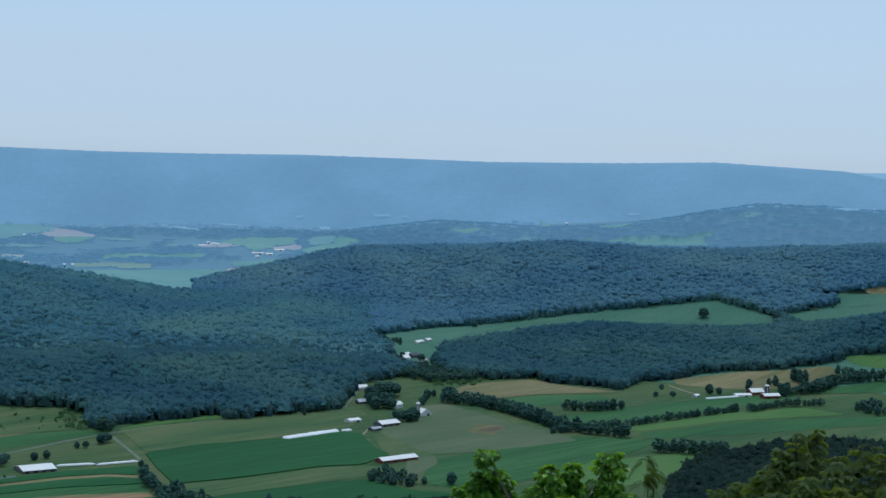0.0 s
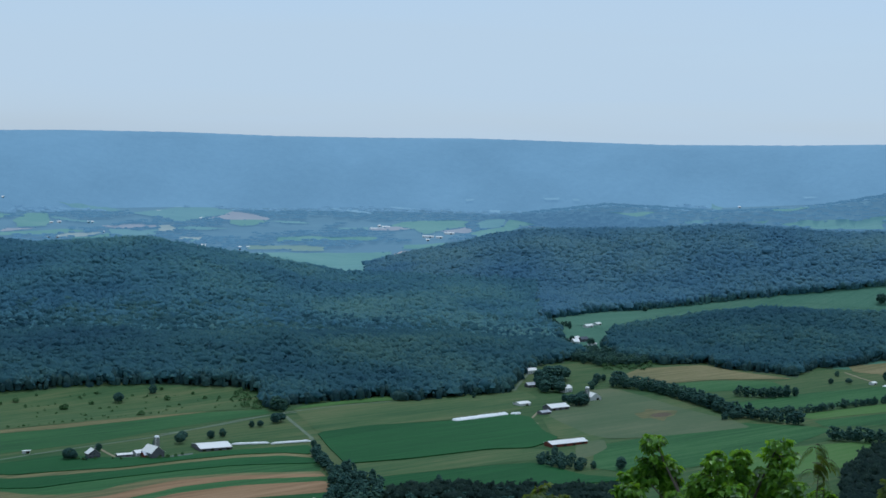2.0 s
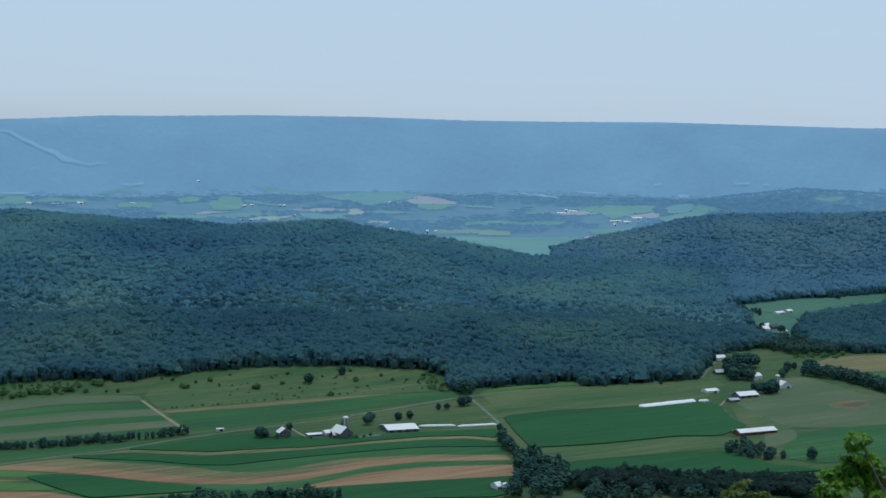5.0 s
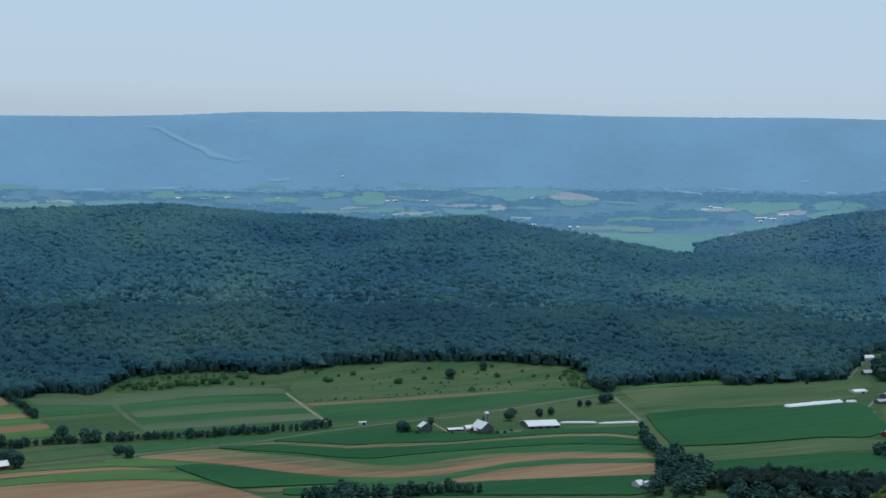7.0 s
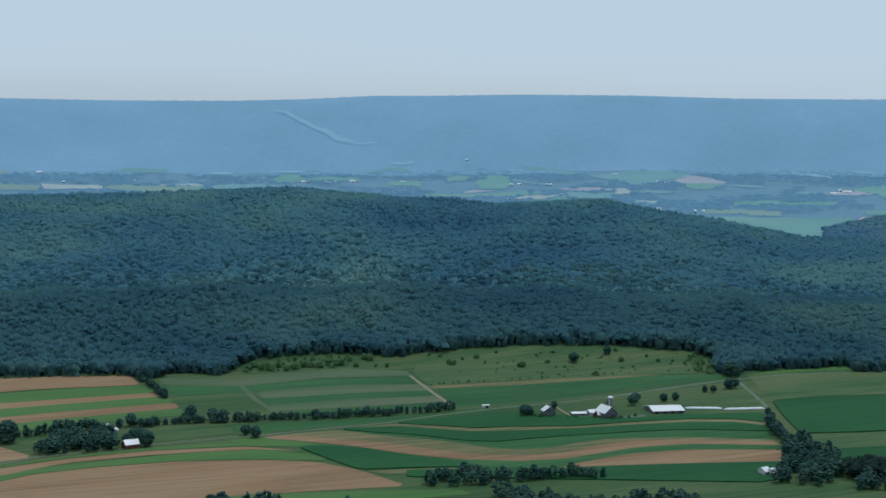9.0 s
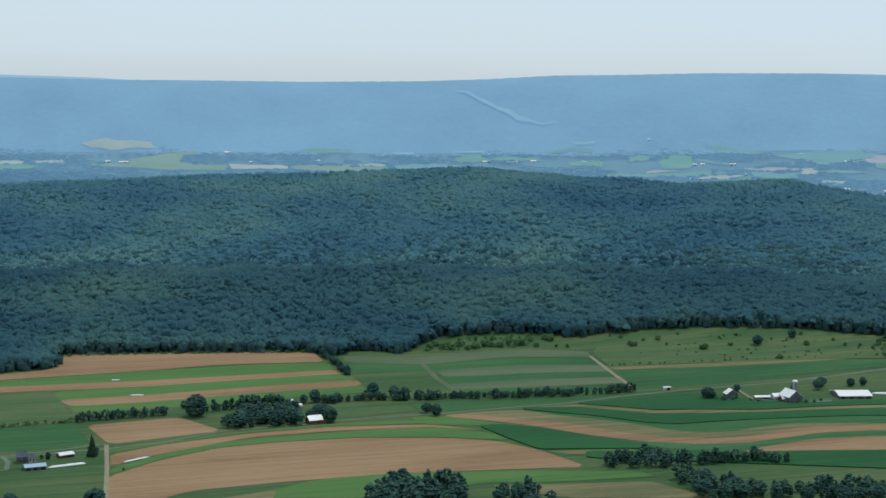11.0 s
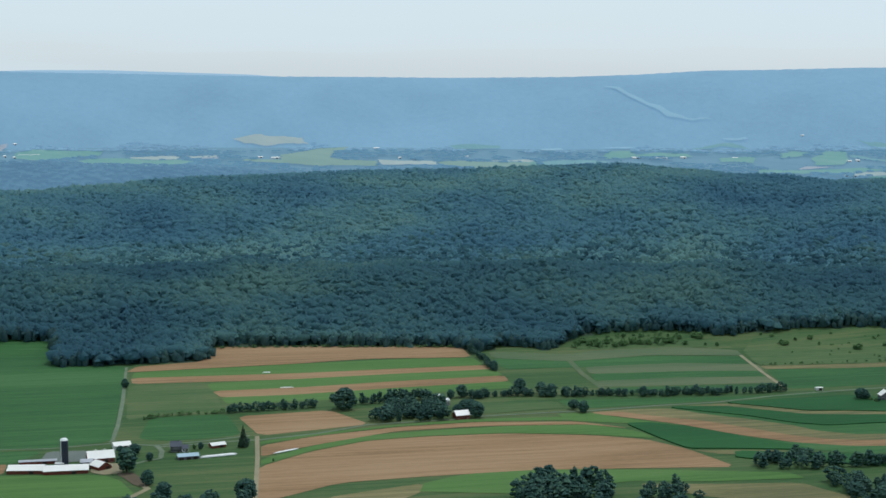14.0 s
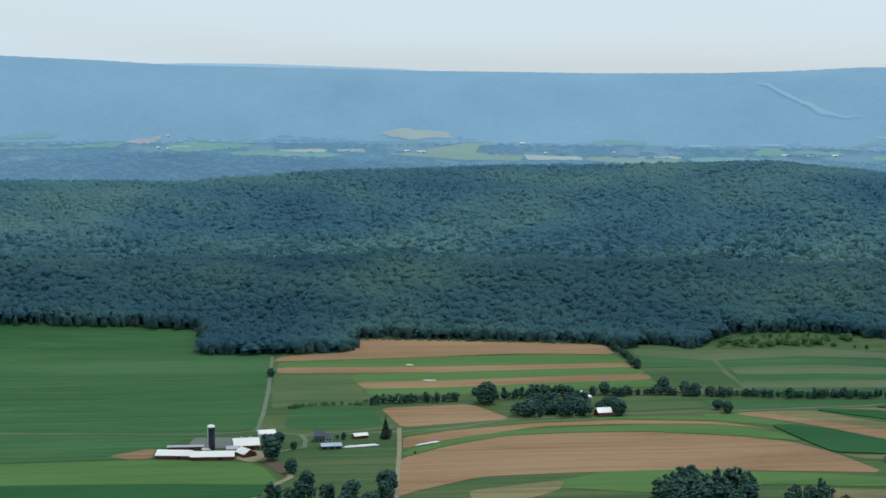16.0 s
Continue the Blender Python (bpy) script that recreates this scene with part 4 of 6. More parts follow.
def silo(x, y, radius, tall, body_mat, cap_mat, label):
    """A round tower silo with hoops, a domed cap and a filling pipe."""
    root = tagged(new("silo"), label, "silo", "silos")
    root.matrix_basis = pose(x, y, height(x, y) - 0.05)
    n = 24
    ring = [(math.cos(6.2832 * k / n), math.sin(6.2832 * k / n)) for k in range(n)]
    def shell(levels):
        v = [(r * c, r * s, z) for r, z in levels for c, s in ring]
        f = [(j * n + k, j * n + (k + 1) % n, (j + 1) * n + (k + 1) % n, (j + 1) * n + k) for j in range(len(levels) - 1) for k in range(n)]
        return v, f
    mesh_object("tower", *shell([(radius, 0), (radius, tall - 1.6)]), body_mat, root)
    for k in range(7):
        z = (k + 0.7) * tall / 8
        mesh_object("hoop", *shell([(radius + 0.01, z), (radius + 0.09, z + 0.05), (radius + 0.09, z + 0.20), (radius + 0.01, z + 0.25)]), body_mat, root)
    dome = [(radius + 0.12, tall - 1.7)] + [(radius * math.cos(a) + 0.02, tall - 1.6 + radius * 0.62 * math.sin(a)) for a in np.linspace(0, 1.5, 7)]
    mesh_object("dome", *shell(dome), cap_mat, root)
    mesh_object("filling_pipe", *box((-0.2, -radius - 0.4, 0), (0.2, -radius - 0.05, tall - 1.5)), cap_mat, root)
    return root


def silage_bag(x1, y1, x2, y2, radius, label, tall=1.15):
    """A long white plastic tube of silage that lies on the ground, with sagging ends."""
    n = max(6, int(math.hypot(x2 - x1, y2 - y1) / 3))
    rng = random.Random(int(abs(x1) + abs(y2)))
    v, f = [], []
    dx, dy = (x2 - x1) / n, (y2 - y1) / n
    d = math.hypot(dx, dy)
    for k in range(n + 1):
        r = radius * (0.35 if k in (0, n) else rng.uniform(0.88, 1.08))
        for s in range(9):
            a = math.pi * s / 8
            px, py = x1 + dx * k - dy / d * r * math.cos(a) * 1.15, y1 + dy * k + dx / d * r * math.cos(a) * 1.15
            v.append((px, py, height(px, py) + 0.3 + r * math.sin(a) * tall))
    for k in range(n):
        f += [(k * 9 + s, (k + 1) * 9 + s, (k + 1) * 9 + s + 1, k * 9 + s + 1) for s in range(8)]
    f += [tuple(range(9)), tuple(n * 9 + s for s in range(8, -1, -1))]
    return tagged(mesh_object("silage_bag", v, f, PLASTIC, smooth=True), label, "silage bag", "silage bags")



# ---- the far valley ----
# every far-valley colour below carries haze as added blue emission
HAZE_GLOW = (0.184, 0.350, 0.451)
HAZY_HILL = material("hazy_hill_woods", [(0.018, 0.042, 0.048), (0.03, 0.06, 0.062)], 0.006, 0.06, 0.3, 3.0, haze_glow=(0.150, 0.285, 0.385), haze_power=0.62)
FAR_TREES = material("hazy_tree_line", [(0.018, 0.042, 0.046), (0.030, 0.060, 0.060)], 0.006, 0.06, 0, haze_glow=(0.157, 0.309, 0.414), haze_power=0.62)
FOOT_WOODS = material("hazy_foot_woods", [(0.044, 0.086, 0.098), (0.078, 0.128, 0.138)], 0.006, 0.06, 0, haze_glow=(0.225, 0.385, 0.502), haze_power=0.61)
FAR_GREEN = material("hazy_green", [(0.070, 0.146, 0.091), (0.095, 0.174, 0.104), (0.128, 0.198, 0.120)], 0.012, 0.06, 0, haze_glow=(0.140, 0.285, 0.345), haze_power=0.50, stretch=(0.4, 1, 1))
FAR_LEAF = material("hazy_leaf_green", [(0.066, 0.130, 0.098), (0.102, 0.168, 0.114)], 0.012, 0.06, 0, haze_glow=(0.157, 0.299, 0.376), haze_power=0.58, stretch=(0.4, 1, 1))
FAR_YELLOW = material("hazy_yellow_green", [(0.11, 0.150, 0.080), (0.155, 0.185, 0.10)], 0.012, 0.06, 0, haze_glow=(0.151, 0.288, 0.339), haze_power=0.5, stretch=(0.4, 1, 1))
FAR_TAN = material("hazy_tan", [(0.22, 0.22, 0.15), (0.30, 0.28, 0.19)], 0.012, 0.06, 0, haze_glow=HAZE_GLOW, haze_power=0.44, stretch=(0.4, 1, 1))
FAR_PINK = material("hazy_ploughed_earth", [(0.19, 0.15, 0.13), (0.26, 0.20, 0.165)], 0.012, 0.06, 0, haze_glow=HAZE_GLOW, haze_power=0.48, stretch=(0.4, 1, 1))
FAR_SOIL = material("hazy_soil", [(0.36, 0.24, 0.17), (0.42, 0.28, 0.20)], 0.006, 0.05, 0, haze_glow=HAZE_GLOW, haze_power=0.38)
FAR_CUT = material("hazy_clearing", [(0.118, 0.164, 0.168), (0.150, 0.192, 0.190)], 0.006, 0.05, 0, haze_glow=HAZE_GLOW, haze_power=0.64)
far_rng = np.random.default_rng(77)
far_rim, farmed = [], []


def far_field(name, mat, outline, label):
    """A far field with uneven sides; trees stand along parts of its edge."""
    pts = [np.array(p) for p in outline]
    for level in range(3):
        finer = []
        for a, b in zip(pts, pts[1:] + pts[:1]):
            side = np.array([a[1] - b[1], b[0] - a[0]])
            finer += [a, (a + b) / 2 + side * far_rng.uniform(-0.07, 0.07) * (1 if name == "far_field" else 0.2)]
        pts = finer
    farmed.append([(float(p[0]), float(p[1])) for p in pts])
    if name == "far_field":
        for a, b in zip(pts, pts[1:] + pts[:1]):
            if far_rng.random() < 0.16 and np.hypot(*a) < 4060:
                far_rim.append(((a + b) / 2, np.hypot(*(b - a))))
    return tagged(field(name, mat, [(float(p[0]), float(p[1])) for p in pts], label, 3.2 if name == "far_field" else 4.6), category="field")


def polar_outline(rows):
    """Headings and distances as plan points."""
    return [p[:2] for p in polar([(az, r, 0) for az, r in rows])]


def far_house(x, y, heading, wide):
    """A white farm building far off, its front square to the lookout."""
    return building("farm_building", x, y, heading, wide, 9, 3.4, 1.6, WHITE_WALL, WHITE_ROOF, "small white farm building far across the valley", doors=1)


def far_trees(outline, mat, label, seed):
    """Far woods and lines of trees: joined crowns on the ground inside an outline."""
    x, y = scatter(outline, 13.0, seed)
    if len(x):
        return tagged(crowns("far_woods", x, y, 9.0, 10, 1, mat, seed), label, "woods", kind="stuff")


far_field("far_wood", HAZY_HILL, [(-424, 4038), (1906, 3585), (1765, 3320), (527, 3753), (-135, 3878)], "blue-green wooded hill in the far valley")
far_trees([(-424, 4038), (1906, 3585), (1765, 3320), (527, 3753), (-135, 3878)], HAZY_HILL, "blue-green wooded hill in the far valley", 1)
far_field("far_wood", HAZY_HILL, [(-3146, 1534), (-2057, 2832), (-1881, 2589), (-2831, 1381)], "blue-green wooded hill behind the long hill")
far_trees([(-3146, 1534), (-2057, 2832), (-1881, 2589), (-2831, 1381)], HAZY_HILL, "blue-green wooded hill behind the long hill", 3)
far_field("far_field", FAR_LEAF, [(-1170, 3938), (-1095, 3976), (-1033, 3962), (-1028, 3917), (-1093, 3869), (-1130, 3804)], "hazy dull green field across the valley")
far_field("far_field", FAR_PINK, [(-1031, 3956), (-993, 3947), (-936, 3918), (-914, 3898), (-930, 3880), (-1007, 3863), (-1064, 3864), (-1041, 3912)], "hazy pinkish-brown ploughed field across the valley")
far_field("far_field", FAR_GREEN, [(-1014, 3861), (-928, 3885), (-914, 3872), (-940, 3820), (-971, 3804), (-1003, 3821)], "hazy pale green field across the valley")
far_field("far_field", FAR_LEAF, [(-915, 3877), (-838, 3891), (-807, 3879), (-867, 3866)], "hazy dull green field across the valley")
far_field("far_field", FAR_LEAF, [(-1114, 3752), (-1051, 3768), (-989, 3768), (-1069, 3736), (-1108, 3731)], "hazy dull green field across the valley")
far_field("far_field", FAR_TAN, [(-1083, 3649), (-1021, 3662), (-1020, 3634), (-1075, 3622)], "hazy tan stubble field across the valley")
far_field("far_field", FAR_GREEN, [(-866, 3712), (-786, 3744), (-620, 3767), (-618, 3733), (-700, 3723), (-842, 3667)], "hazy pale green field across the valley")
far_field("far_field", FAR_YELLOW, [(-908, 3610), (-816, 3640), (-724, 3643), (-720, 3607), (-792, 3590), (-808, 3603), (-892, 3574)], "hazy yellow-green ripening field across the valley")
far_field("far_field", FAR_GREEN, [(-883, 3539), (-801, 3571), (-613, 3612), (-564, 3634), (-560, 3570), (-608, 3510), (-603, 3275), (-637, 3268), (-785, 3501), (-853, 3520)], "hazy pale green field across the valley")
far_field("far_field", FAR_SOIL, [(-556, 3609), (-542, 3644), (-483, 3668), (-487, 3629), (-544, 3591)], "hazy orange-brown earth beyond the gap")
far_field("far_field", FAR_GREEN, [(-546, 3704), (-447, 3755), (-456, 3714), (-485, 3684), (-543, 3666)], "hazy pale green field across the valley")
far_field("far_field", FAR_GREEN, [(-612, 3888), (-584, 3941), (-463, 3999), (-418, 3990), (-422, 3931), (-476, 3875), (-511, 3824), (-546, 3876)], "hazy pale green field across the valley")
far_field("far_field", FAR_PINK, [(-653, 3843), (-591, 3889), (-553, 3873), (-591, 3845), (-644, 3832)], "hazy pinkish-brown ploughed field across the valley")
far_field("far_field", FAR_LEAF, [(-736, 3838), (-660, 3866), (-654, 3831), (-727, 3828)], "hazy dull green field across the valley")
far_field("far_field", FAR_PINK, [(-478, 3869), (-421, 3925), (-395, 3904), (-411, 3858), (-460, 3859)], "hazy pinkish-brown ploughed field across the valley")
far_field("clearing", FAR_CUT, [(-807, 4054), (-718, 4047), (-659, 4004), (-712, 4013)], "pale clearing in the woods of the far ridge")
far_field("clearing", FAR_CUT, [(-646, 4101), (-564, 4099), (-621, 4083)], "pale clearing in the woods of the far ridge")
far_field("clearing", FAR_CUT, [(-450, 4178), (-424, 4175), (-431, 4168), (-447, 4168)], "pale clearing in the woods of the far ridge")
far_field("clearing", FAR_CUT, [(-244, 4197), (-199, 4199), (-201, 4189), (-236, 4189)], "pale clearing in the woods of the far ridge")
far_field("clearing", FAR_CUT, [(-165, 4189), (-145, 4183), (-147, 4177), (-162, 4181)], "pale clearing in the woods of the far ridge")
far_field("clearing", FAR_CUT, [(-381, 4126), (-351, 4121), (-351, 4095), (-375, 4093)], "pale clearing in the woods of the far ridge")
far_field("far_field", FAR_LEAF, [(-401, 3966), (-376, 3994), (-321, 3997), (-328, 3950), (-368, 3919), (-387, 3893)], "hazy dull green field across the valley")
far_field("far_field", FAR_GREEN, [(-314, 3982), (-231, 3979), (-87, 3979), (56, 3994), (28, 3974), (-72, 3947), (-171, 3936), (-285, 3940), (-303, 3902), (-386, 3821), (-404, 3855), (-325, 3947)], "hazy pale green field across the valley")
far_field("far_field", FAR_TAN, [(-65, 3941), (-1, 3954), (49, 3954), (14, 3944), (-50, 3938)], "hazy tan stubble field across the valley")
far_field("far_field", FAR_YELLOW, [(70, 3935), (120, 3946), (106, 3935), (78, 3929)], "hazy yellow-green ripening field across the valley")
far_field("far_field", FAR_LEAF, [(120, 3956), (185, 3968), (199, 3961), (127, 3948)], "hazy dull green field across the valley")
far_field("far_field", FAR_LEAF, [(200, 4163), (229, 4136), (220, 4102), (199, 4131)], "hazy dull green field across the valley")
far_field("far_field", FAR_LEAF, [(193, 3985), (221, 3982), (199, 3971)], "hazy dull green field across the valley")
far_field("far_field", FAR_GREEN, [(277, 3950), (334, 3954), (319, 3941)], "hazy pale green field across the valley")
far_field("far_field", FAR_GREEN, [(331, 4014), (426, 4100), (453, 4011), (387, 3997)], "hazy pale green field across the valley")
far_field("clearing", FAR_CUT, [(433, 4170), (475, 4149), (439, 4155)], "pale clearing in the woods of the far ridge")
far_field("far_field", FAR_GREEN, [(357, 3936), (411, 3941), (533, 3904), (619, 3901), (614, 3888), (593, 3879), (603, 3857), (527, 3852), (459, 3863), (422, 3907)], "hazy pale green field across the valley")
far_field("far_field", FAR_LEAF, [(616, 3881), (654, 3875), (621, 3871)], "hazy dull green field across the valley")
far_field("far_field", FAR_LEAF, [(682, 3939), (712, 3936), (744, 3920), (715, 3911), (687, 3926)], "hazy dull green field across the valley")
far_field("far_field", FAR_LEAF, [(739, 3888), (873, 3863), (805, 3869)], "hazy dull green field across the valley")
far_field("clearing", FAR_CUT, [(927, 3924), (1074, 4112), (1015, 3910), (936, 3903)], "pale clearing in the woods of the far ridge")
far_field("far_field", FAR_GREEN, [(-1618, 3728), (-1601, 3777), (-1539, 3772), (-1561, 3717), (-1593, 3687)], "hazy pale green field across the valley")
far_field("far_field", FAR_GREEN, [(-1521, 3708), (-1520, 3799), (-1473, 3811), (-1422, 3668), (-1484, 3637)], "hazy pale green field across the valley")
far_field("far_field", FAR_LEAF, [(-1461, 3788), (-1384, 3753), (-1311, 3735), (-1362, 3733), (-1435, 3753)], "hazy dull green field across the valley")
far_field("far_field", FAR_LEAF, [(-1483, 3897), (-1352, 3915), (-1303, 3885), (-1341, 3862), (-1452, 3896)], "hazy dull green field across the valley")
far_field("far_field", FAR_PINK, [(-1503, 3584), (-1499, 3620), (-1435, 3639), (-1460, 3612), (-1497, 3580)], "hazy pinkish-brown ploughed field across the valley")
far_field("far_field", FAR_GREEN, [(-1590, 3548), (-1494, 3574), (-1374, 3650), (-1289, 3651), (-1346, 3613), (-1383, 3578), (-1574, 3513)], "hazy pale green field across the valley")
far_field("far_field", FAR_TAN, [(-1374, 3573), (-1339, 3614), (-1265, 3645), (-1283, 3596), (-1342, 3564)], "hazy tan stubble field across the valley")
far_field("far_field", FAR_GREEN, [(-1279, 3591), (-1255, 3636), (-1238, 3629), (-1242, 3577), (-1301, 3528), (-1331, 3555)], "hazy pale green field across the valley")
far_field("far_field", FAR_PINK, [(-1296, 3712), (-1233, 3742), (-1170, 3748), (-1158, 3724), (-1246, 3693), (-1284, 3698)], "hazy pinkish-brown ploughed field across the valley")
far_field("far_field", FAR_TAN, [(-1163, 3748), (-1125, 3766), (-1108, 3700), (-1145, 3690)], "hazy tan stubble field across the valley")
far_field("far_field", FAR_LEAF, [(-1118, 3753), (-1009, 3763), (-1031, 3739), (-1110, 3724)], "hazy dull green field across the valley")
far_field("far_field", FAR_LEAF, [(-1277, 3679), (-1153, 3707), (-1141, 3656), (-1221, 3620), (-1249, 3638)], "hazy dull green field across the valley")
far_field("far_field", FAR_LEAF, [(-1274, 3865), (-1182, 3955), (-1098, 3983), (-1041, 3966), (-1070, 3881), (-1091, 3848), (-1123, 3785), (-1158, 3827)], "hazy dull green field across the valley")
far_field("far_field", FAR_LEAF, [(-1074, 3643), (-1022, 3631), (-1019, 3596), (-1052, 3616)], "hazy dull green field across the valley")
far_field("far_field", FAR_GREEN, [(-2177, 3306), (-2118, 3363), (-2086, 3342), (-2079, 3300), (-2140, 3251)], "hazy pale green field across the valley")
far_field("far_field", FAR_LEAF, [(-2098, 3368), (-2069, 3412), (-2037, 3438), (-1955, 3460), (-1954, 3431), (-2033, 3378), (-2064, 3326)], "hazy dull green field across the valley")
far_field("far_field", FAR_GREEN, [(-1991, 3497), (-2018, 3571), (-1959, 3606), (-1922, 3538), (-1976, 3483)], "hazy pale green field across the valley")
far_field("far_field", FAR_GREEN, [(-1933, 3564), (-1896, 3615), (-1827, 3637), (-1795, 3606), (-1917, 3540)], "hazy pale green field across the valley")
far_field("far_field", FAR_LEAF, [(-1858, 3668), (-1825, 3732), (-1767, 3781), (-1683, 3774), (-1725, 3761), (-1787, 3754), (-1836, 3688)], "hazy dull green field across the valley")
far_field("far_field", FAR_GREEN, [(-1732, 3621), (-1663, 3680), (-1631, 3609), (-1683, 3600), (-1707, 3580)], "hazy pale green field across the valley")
far_field("clearing", FAR_CUT, [(-2189, 3502), (-2148, 3542), (-2130, 3527), (-2176, 3494)], "pale clearing in the woods of the far ridge")
far_field("clearing", FAR_CUT, [(-2066, 3599), (-1977, 3646), (-1993, 3615)], "pale clearing in the woods of the far ridge")
far_field("clearing", FAR_CUT, [(-1802, 3785), (-1751, 3817), (-1740, 3810), (-1786, 3786)], "pale clearing in the woods of the far ridge")
far_field("clearing", FAR_CUT, [(-2199, 3848), (-2156, 3865), (-2089, 3854), (-1992, 3831), (-1919, 3821), (-1853, 3840), (-1900, 3817), (-1979, 3806), (-2052, 3833), (-2127, 3845)], "pale clearing in the woods of the far ridge")
far_field("far_field", FAR_TAN, [(-2857, 3046), (-2835, 3085), (-2813, 3113), (-2805, 3115), (-2721, 3171), (-2710, 3162), (-2692, 3166), (-2719, 3146), (-2760, 3107), (-2821, 3058)], "hazy tan stubble field across the valley")
far_field("far_field", FAR_YELLOW, [(-2676, 3032), (-2660, 3088), (-2654, 3146), (-2603, 3220), (-2577, 3176), (-2588, 3144), (-2563, 3092), (-2529, 3083), (-2481, 3102), (-2439, 3127), (-2397, 3084), (-2514, 2990), (-2637, 2946), (-2700, 2916), (-2714, 2930), (-2637, 2987)], "hazy yellow-green ripening field across the valley")
far_field("far_field", FAR_TAN, [(-2445, 3141), (-2323, 3217), (-2294, 3188), (-2404, 3097)], "hazy tan stubble field across the valley")
far_field("far_field", FAR_YELLOW, [(-2310, 3216), (-2270, 3264), (-2192, 3300), (-2117, 3342), (-2099, 3313), (-2149, 3248), (-2223, 3197), (-2284, 3186)], "hazy yellow-green ripening field across the valley")
far_field("far_field", FAR_TAN, [(-2274, 3269), (-2141, 3379), (-2109, 3382), (-2122, 3348), (-2196, 3307)], "hazy tan stubble field across the valley")
far_field("far_field", FAR_LEAF, [(-2403, 3391), (-2295, 3470), (-2280, 3460), (-2379, 3371)], "hazy dull green field across the valley")
far_field("far_field", FAR_PINK, [(-2812, 2878), (-2777, 2909), (-2757, 2884), (-2785, 2849)], "hazy pinkish-brown ploughed field across the valley")
far_field("far_field", FAR_LEAF, [(-3471, 2289), (-3455, 2345), (-3434, 2391), (-3396, 2416), (-3418, 2371), (-3453, 2310)], "hazy dull green field across the valley")
far_field("far_field", FAR_LEAF, [(-3422, 2323), (-3401, 2350), (-3389, 2333), (-3404, 2314)], "hazy dull green field across the valley")
far_field("far_field", FAR_GREEN, [(-3393, 2237), (-3332, 2310), (-3303, 2357), (-3289, 2451), (-3288, 2486), (-3245, 2497), (-3220, 2460), (-3272, 2386), (-3306, 2309), (-3372, 2222)], "hazy pale green field across the valley")
far_field("far_field", FAR_PINK, [(-3256, 2515), (-3268, 2561), (-3237, 2619), (-3195, 2566), (-3213, 2535), (-3241, 2521)], "hazy pinkish-brown ploughed field across the valley")
far_field("far_field", FAR_GREEN, [(-3162, 2585), (-3165, 2644), (-3028, 2755), (-2996, 2707), (-3035, 2627), (-3066, 2560), (-3109, 2542)], "hazy pale green field across the valley")
far_field("far_field", FAR_GREEN, [(-2985, 2593), (-2986, 2659), (-2925, 2734), (-2865, 2760), (-2817, 2812), (-2779, 2824), (-2780, 2775), (-2827, 2704), (-2938, 2635)], "hazy pale green field across the valley")
far_field("far_field", FAR_TAN, [(-2927, 2740), (-2892, 2806), (-2849, 2844), (-2825, 2812), (-2869, 2764)], "hazy tan stubble field across the valley")
far_field("far_field", FAR_TAN, [(-2840, 2856), (-2781, 2919), (-2776, 2893), (-2816, 2841)], "hazy tan stubble field across the valley")
far_field("far_field", FAR_LEAF, [(-3073, 2121), (-3056, 2163), (-3036, 2149), (-3056, 2117)], "hazy dull green field across the valley")
far_house(-1090, 3856, 16, 7)
far_house(-1074, 3855, 16, 10)
far_house(-653, 3854, 10, 34)
far_house(-627, 3879, 9, 20)
far_house(-639, 3887, 9, 7)
far_house(-514, 3805, 8, 28)
far_house(-481, 3805, 7, 17)
far_house(-466, 3851, 7, 25)
far_house(-501, 3772, 8, 8)
far_house(-903, 3598, 14, 6)
far_house(-921, 3593, 14, 6)
far_house(-1016, 3576, 16, 19)
far_house(-263, 3941, 4, 14)
far_house(-231, 3933, 3, 11)
far_house(-24, 3923, 0, 6)
far_house(267, 4133, -4, 6)
far_house(540, 3892, -8, 17)
far_house(557, 3886, -8, 8)
far_house(463, 3910, -7, 6)
far_house(531, 3895, -8, 7)
far_house(-1218, 3906, 17, 12)
far_house(-1431, 3713, 21, 10)
far_house(-1414, 3724, 21, 10)
far_house(-1344, 3743, 20, 6)
far_house(-1335, 3746, 20, 6)
far_house(-1382, 3559, 21, 14)
far_house(-1360, 3565, 21, 11)
far_house(-1273, 3648, 19, 6)
far_house(-1088, 3855, 16, 6)
far_house(-1075, 3852, 16, 9)
far_house(-1010, 3586, 16, 11)
far_house(-919, 3579, 14, 7)
far_house(-902, 3596, 14, 6)
far_house(-1928, 3527, 29, 23)
far_house(-1883, 3542, 28, 46)
far_house(-1823, 3589, 27, 15)
far_house(-1704, 3642, 25, 13)
far_house(-1822, 3732, 26, 9)
far_house(-1615, 3863, 23, 6)
far_house(-2703, 2975, 42, 12)
far_house(-2673, 2991, 42, 23)
far_house(-2421, 3194, 37, 7)
far_house(-2389, 3207, 37, 17)
far_house(-2297, 3313, 35, 10)
far_house(-2543, 3249, 38, 15)
far_house(-3155, 2539, 51, 6)
far_house(-3138, 2569, 51, 53)
far_house(-3130, 2548, 51, 6)
far_house(-3227, 2630, 51, 7)
far_house(-3066, 2185, 55, 7)
far_field("far_field", FAR_GREEN, polar_outline([(13.5, 3480), (13.5, 3120), (11.6, 2990), (9.6, 2960), (7.6, 2990), (6.5, 3120), (6.5, 3480)]), "hazy green meadow in the gap between the hills")

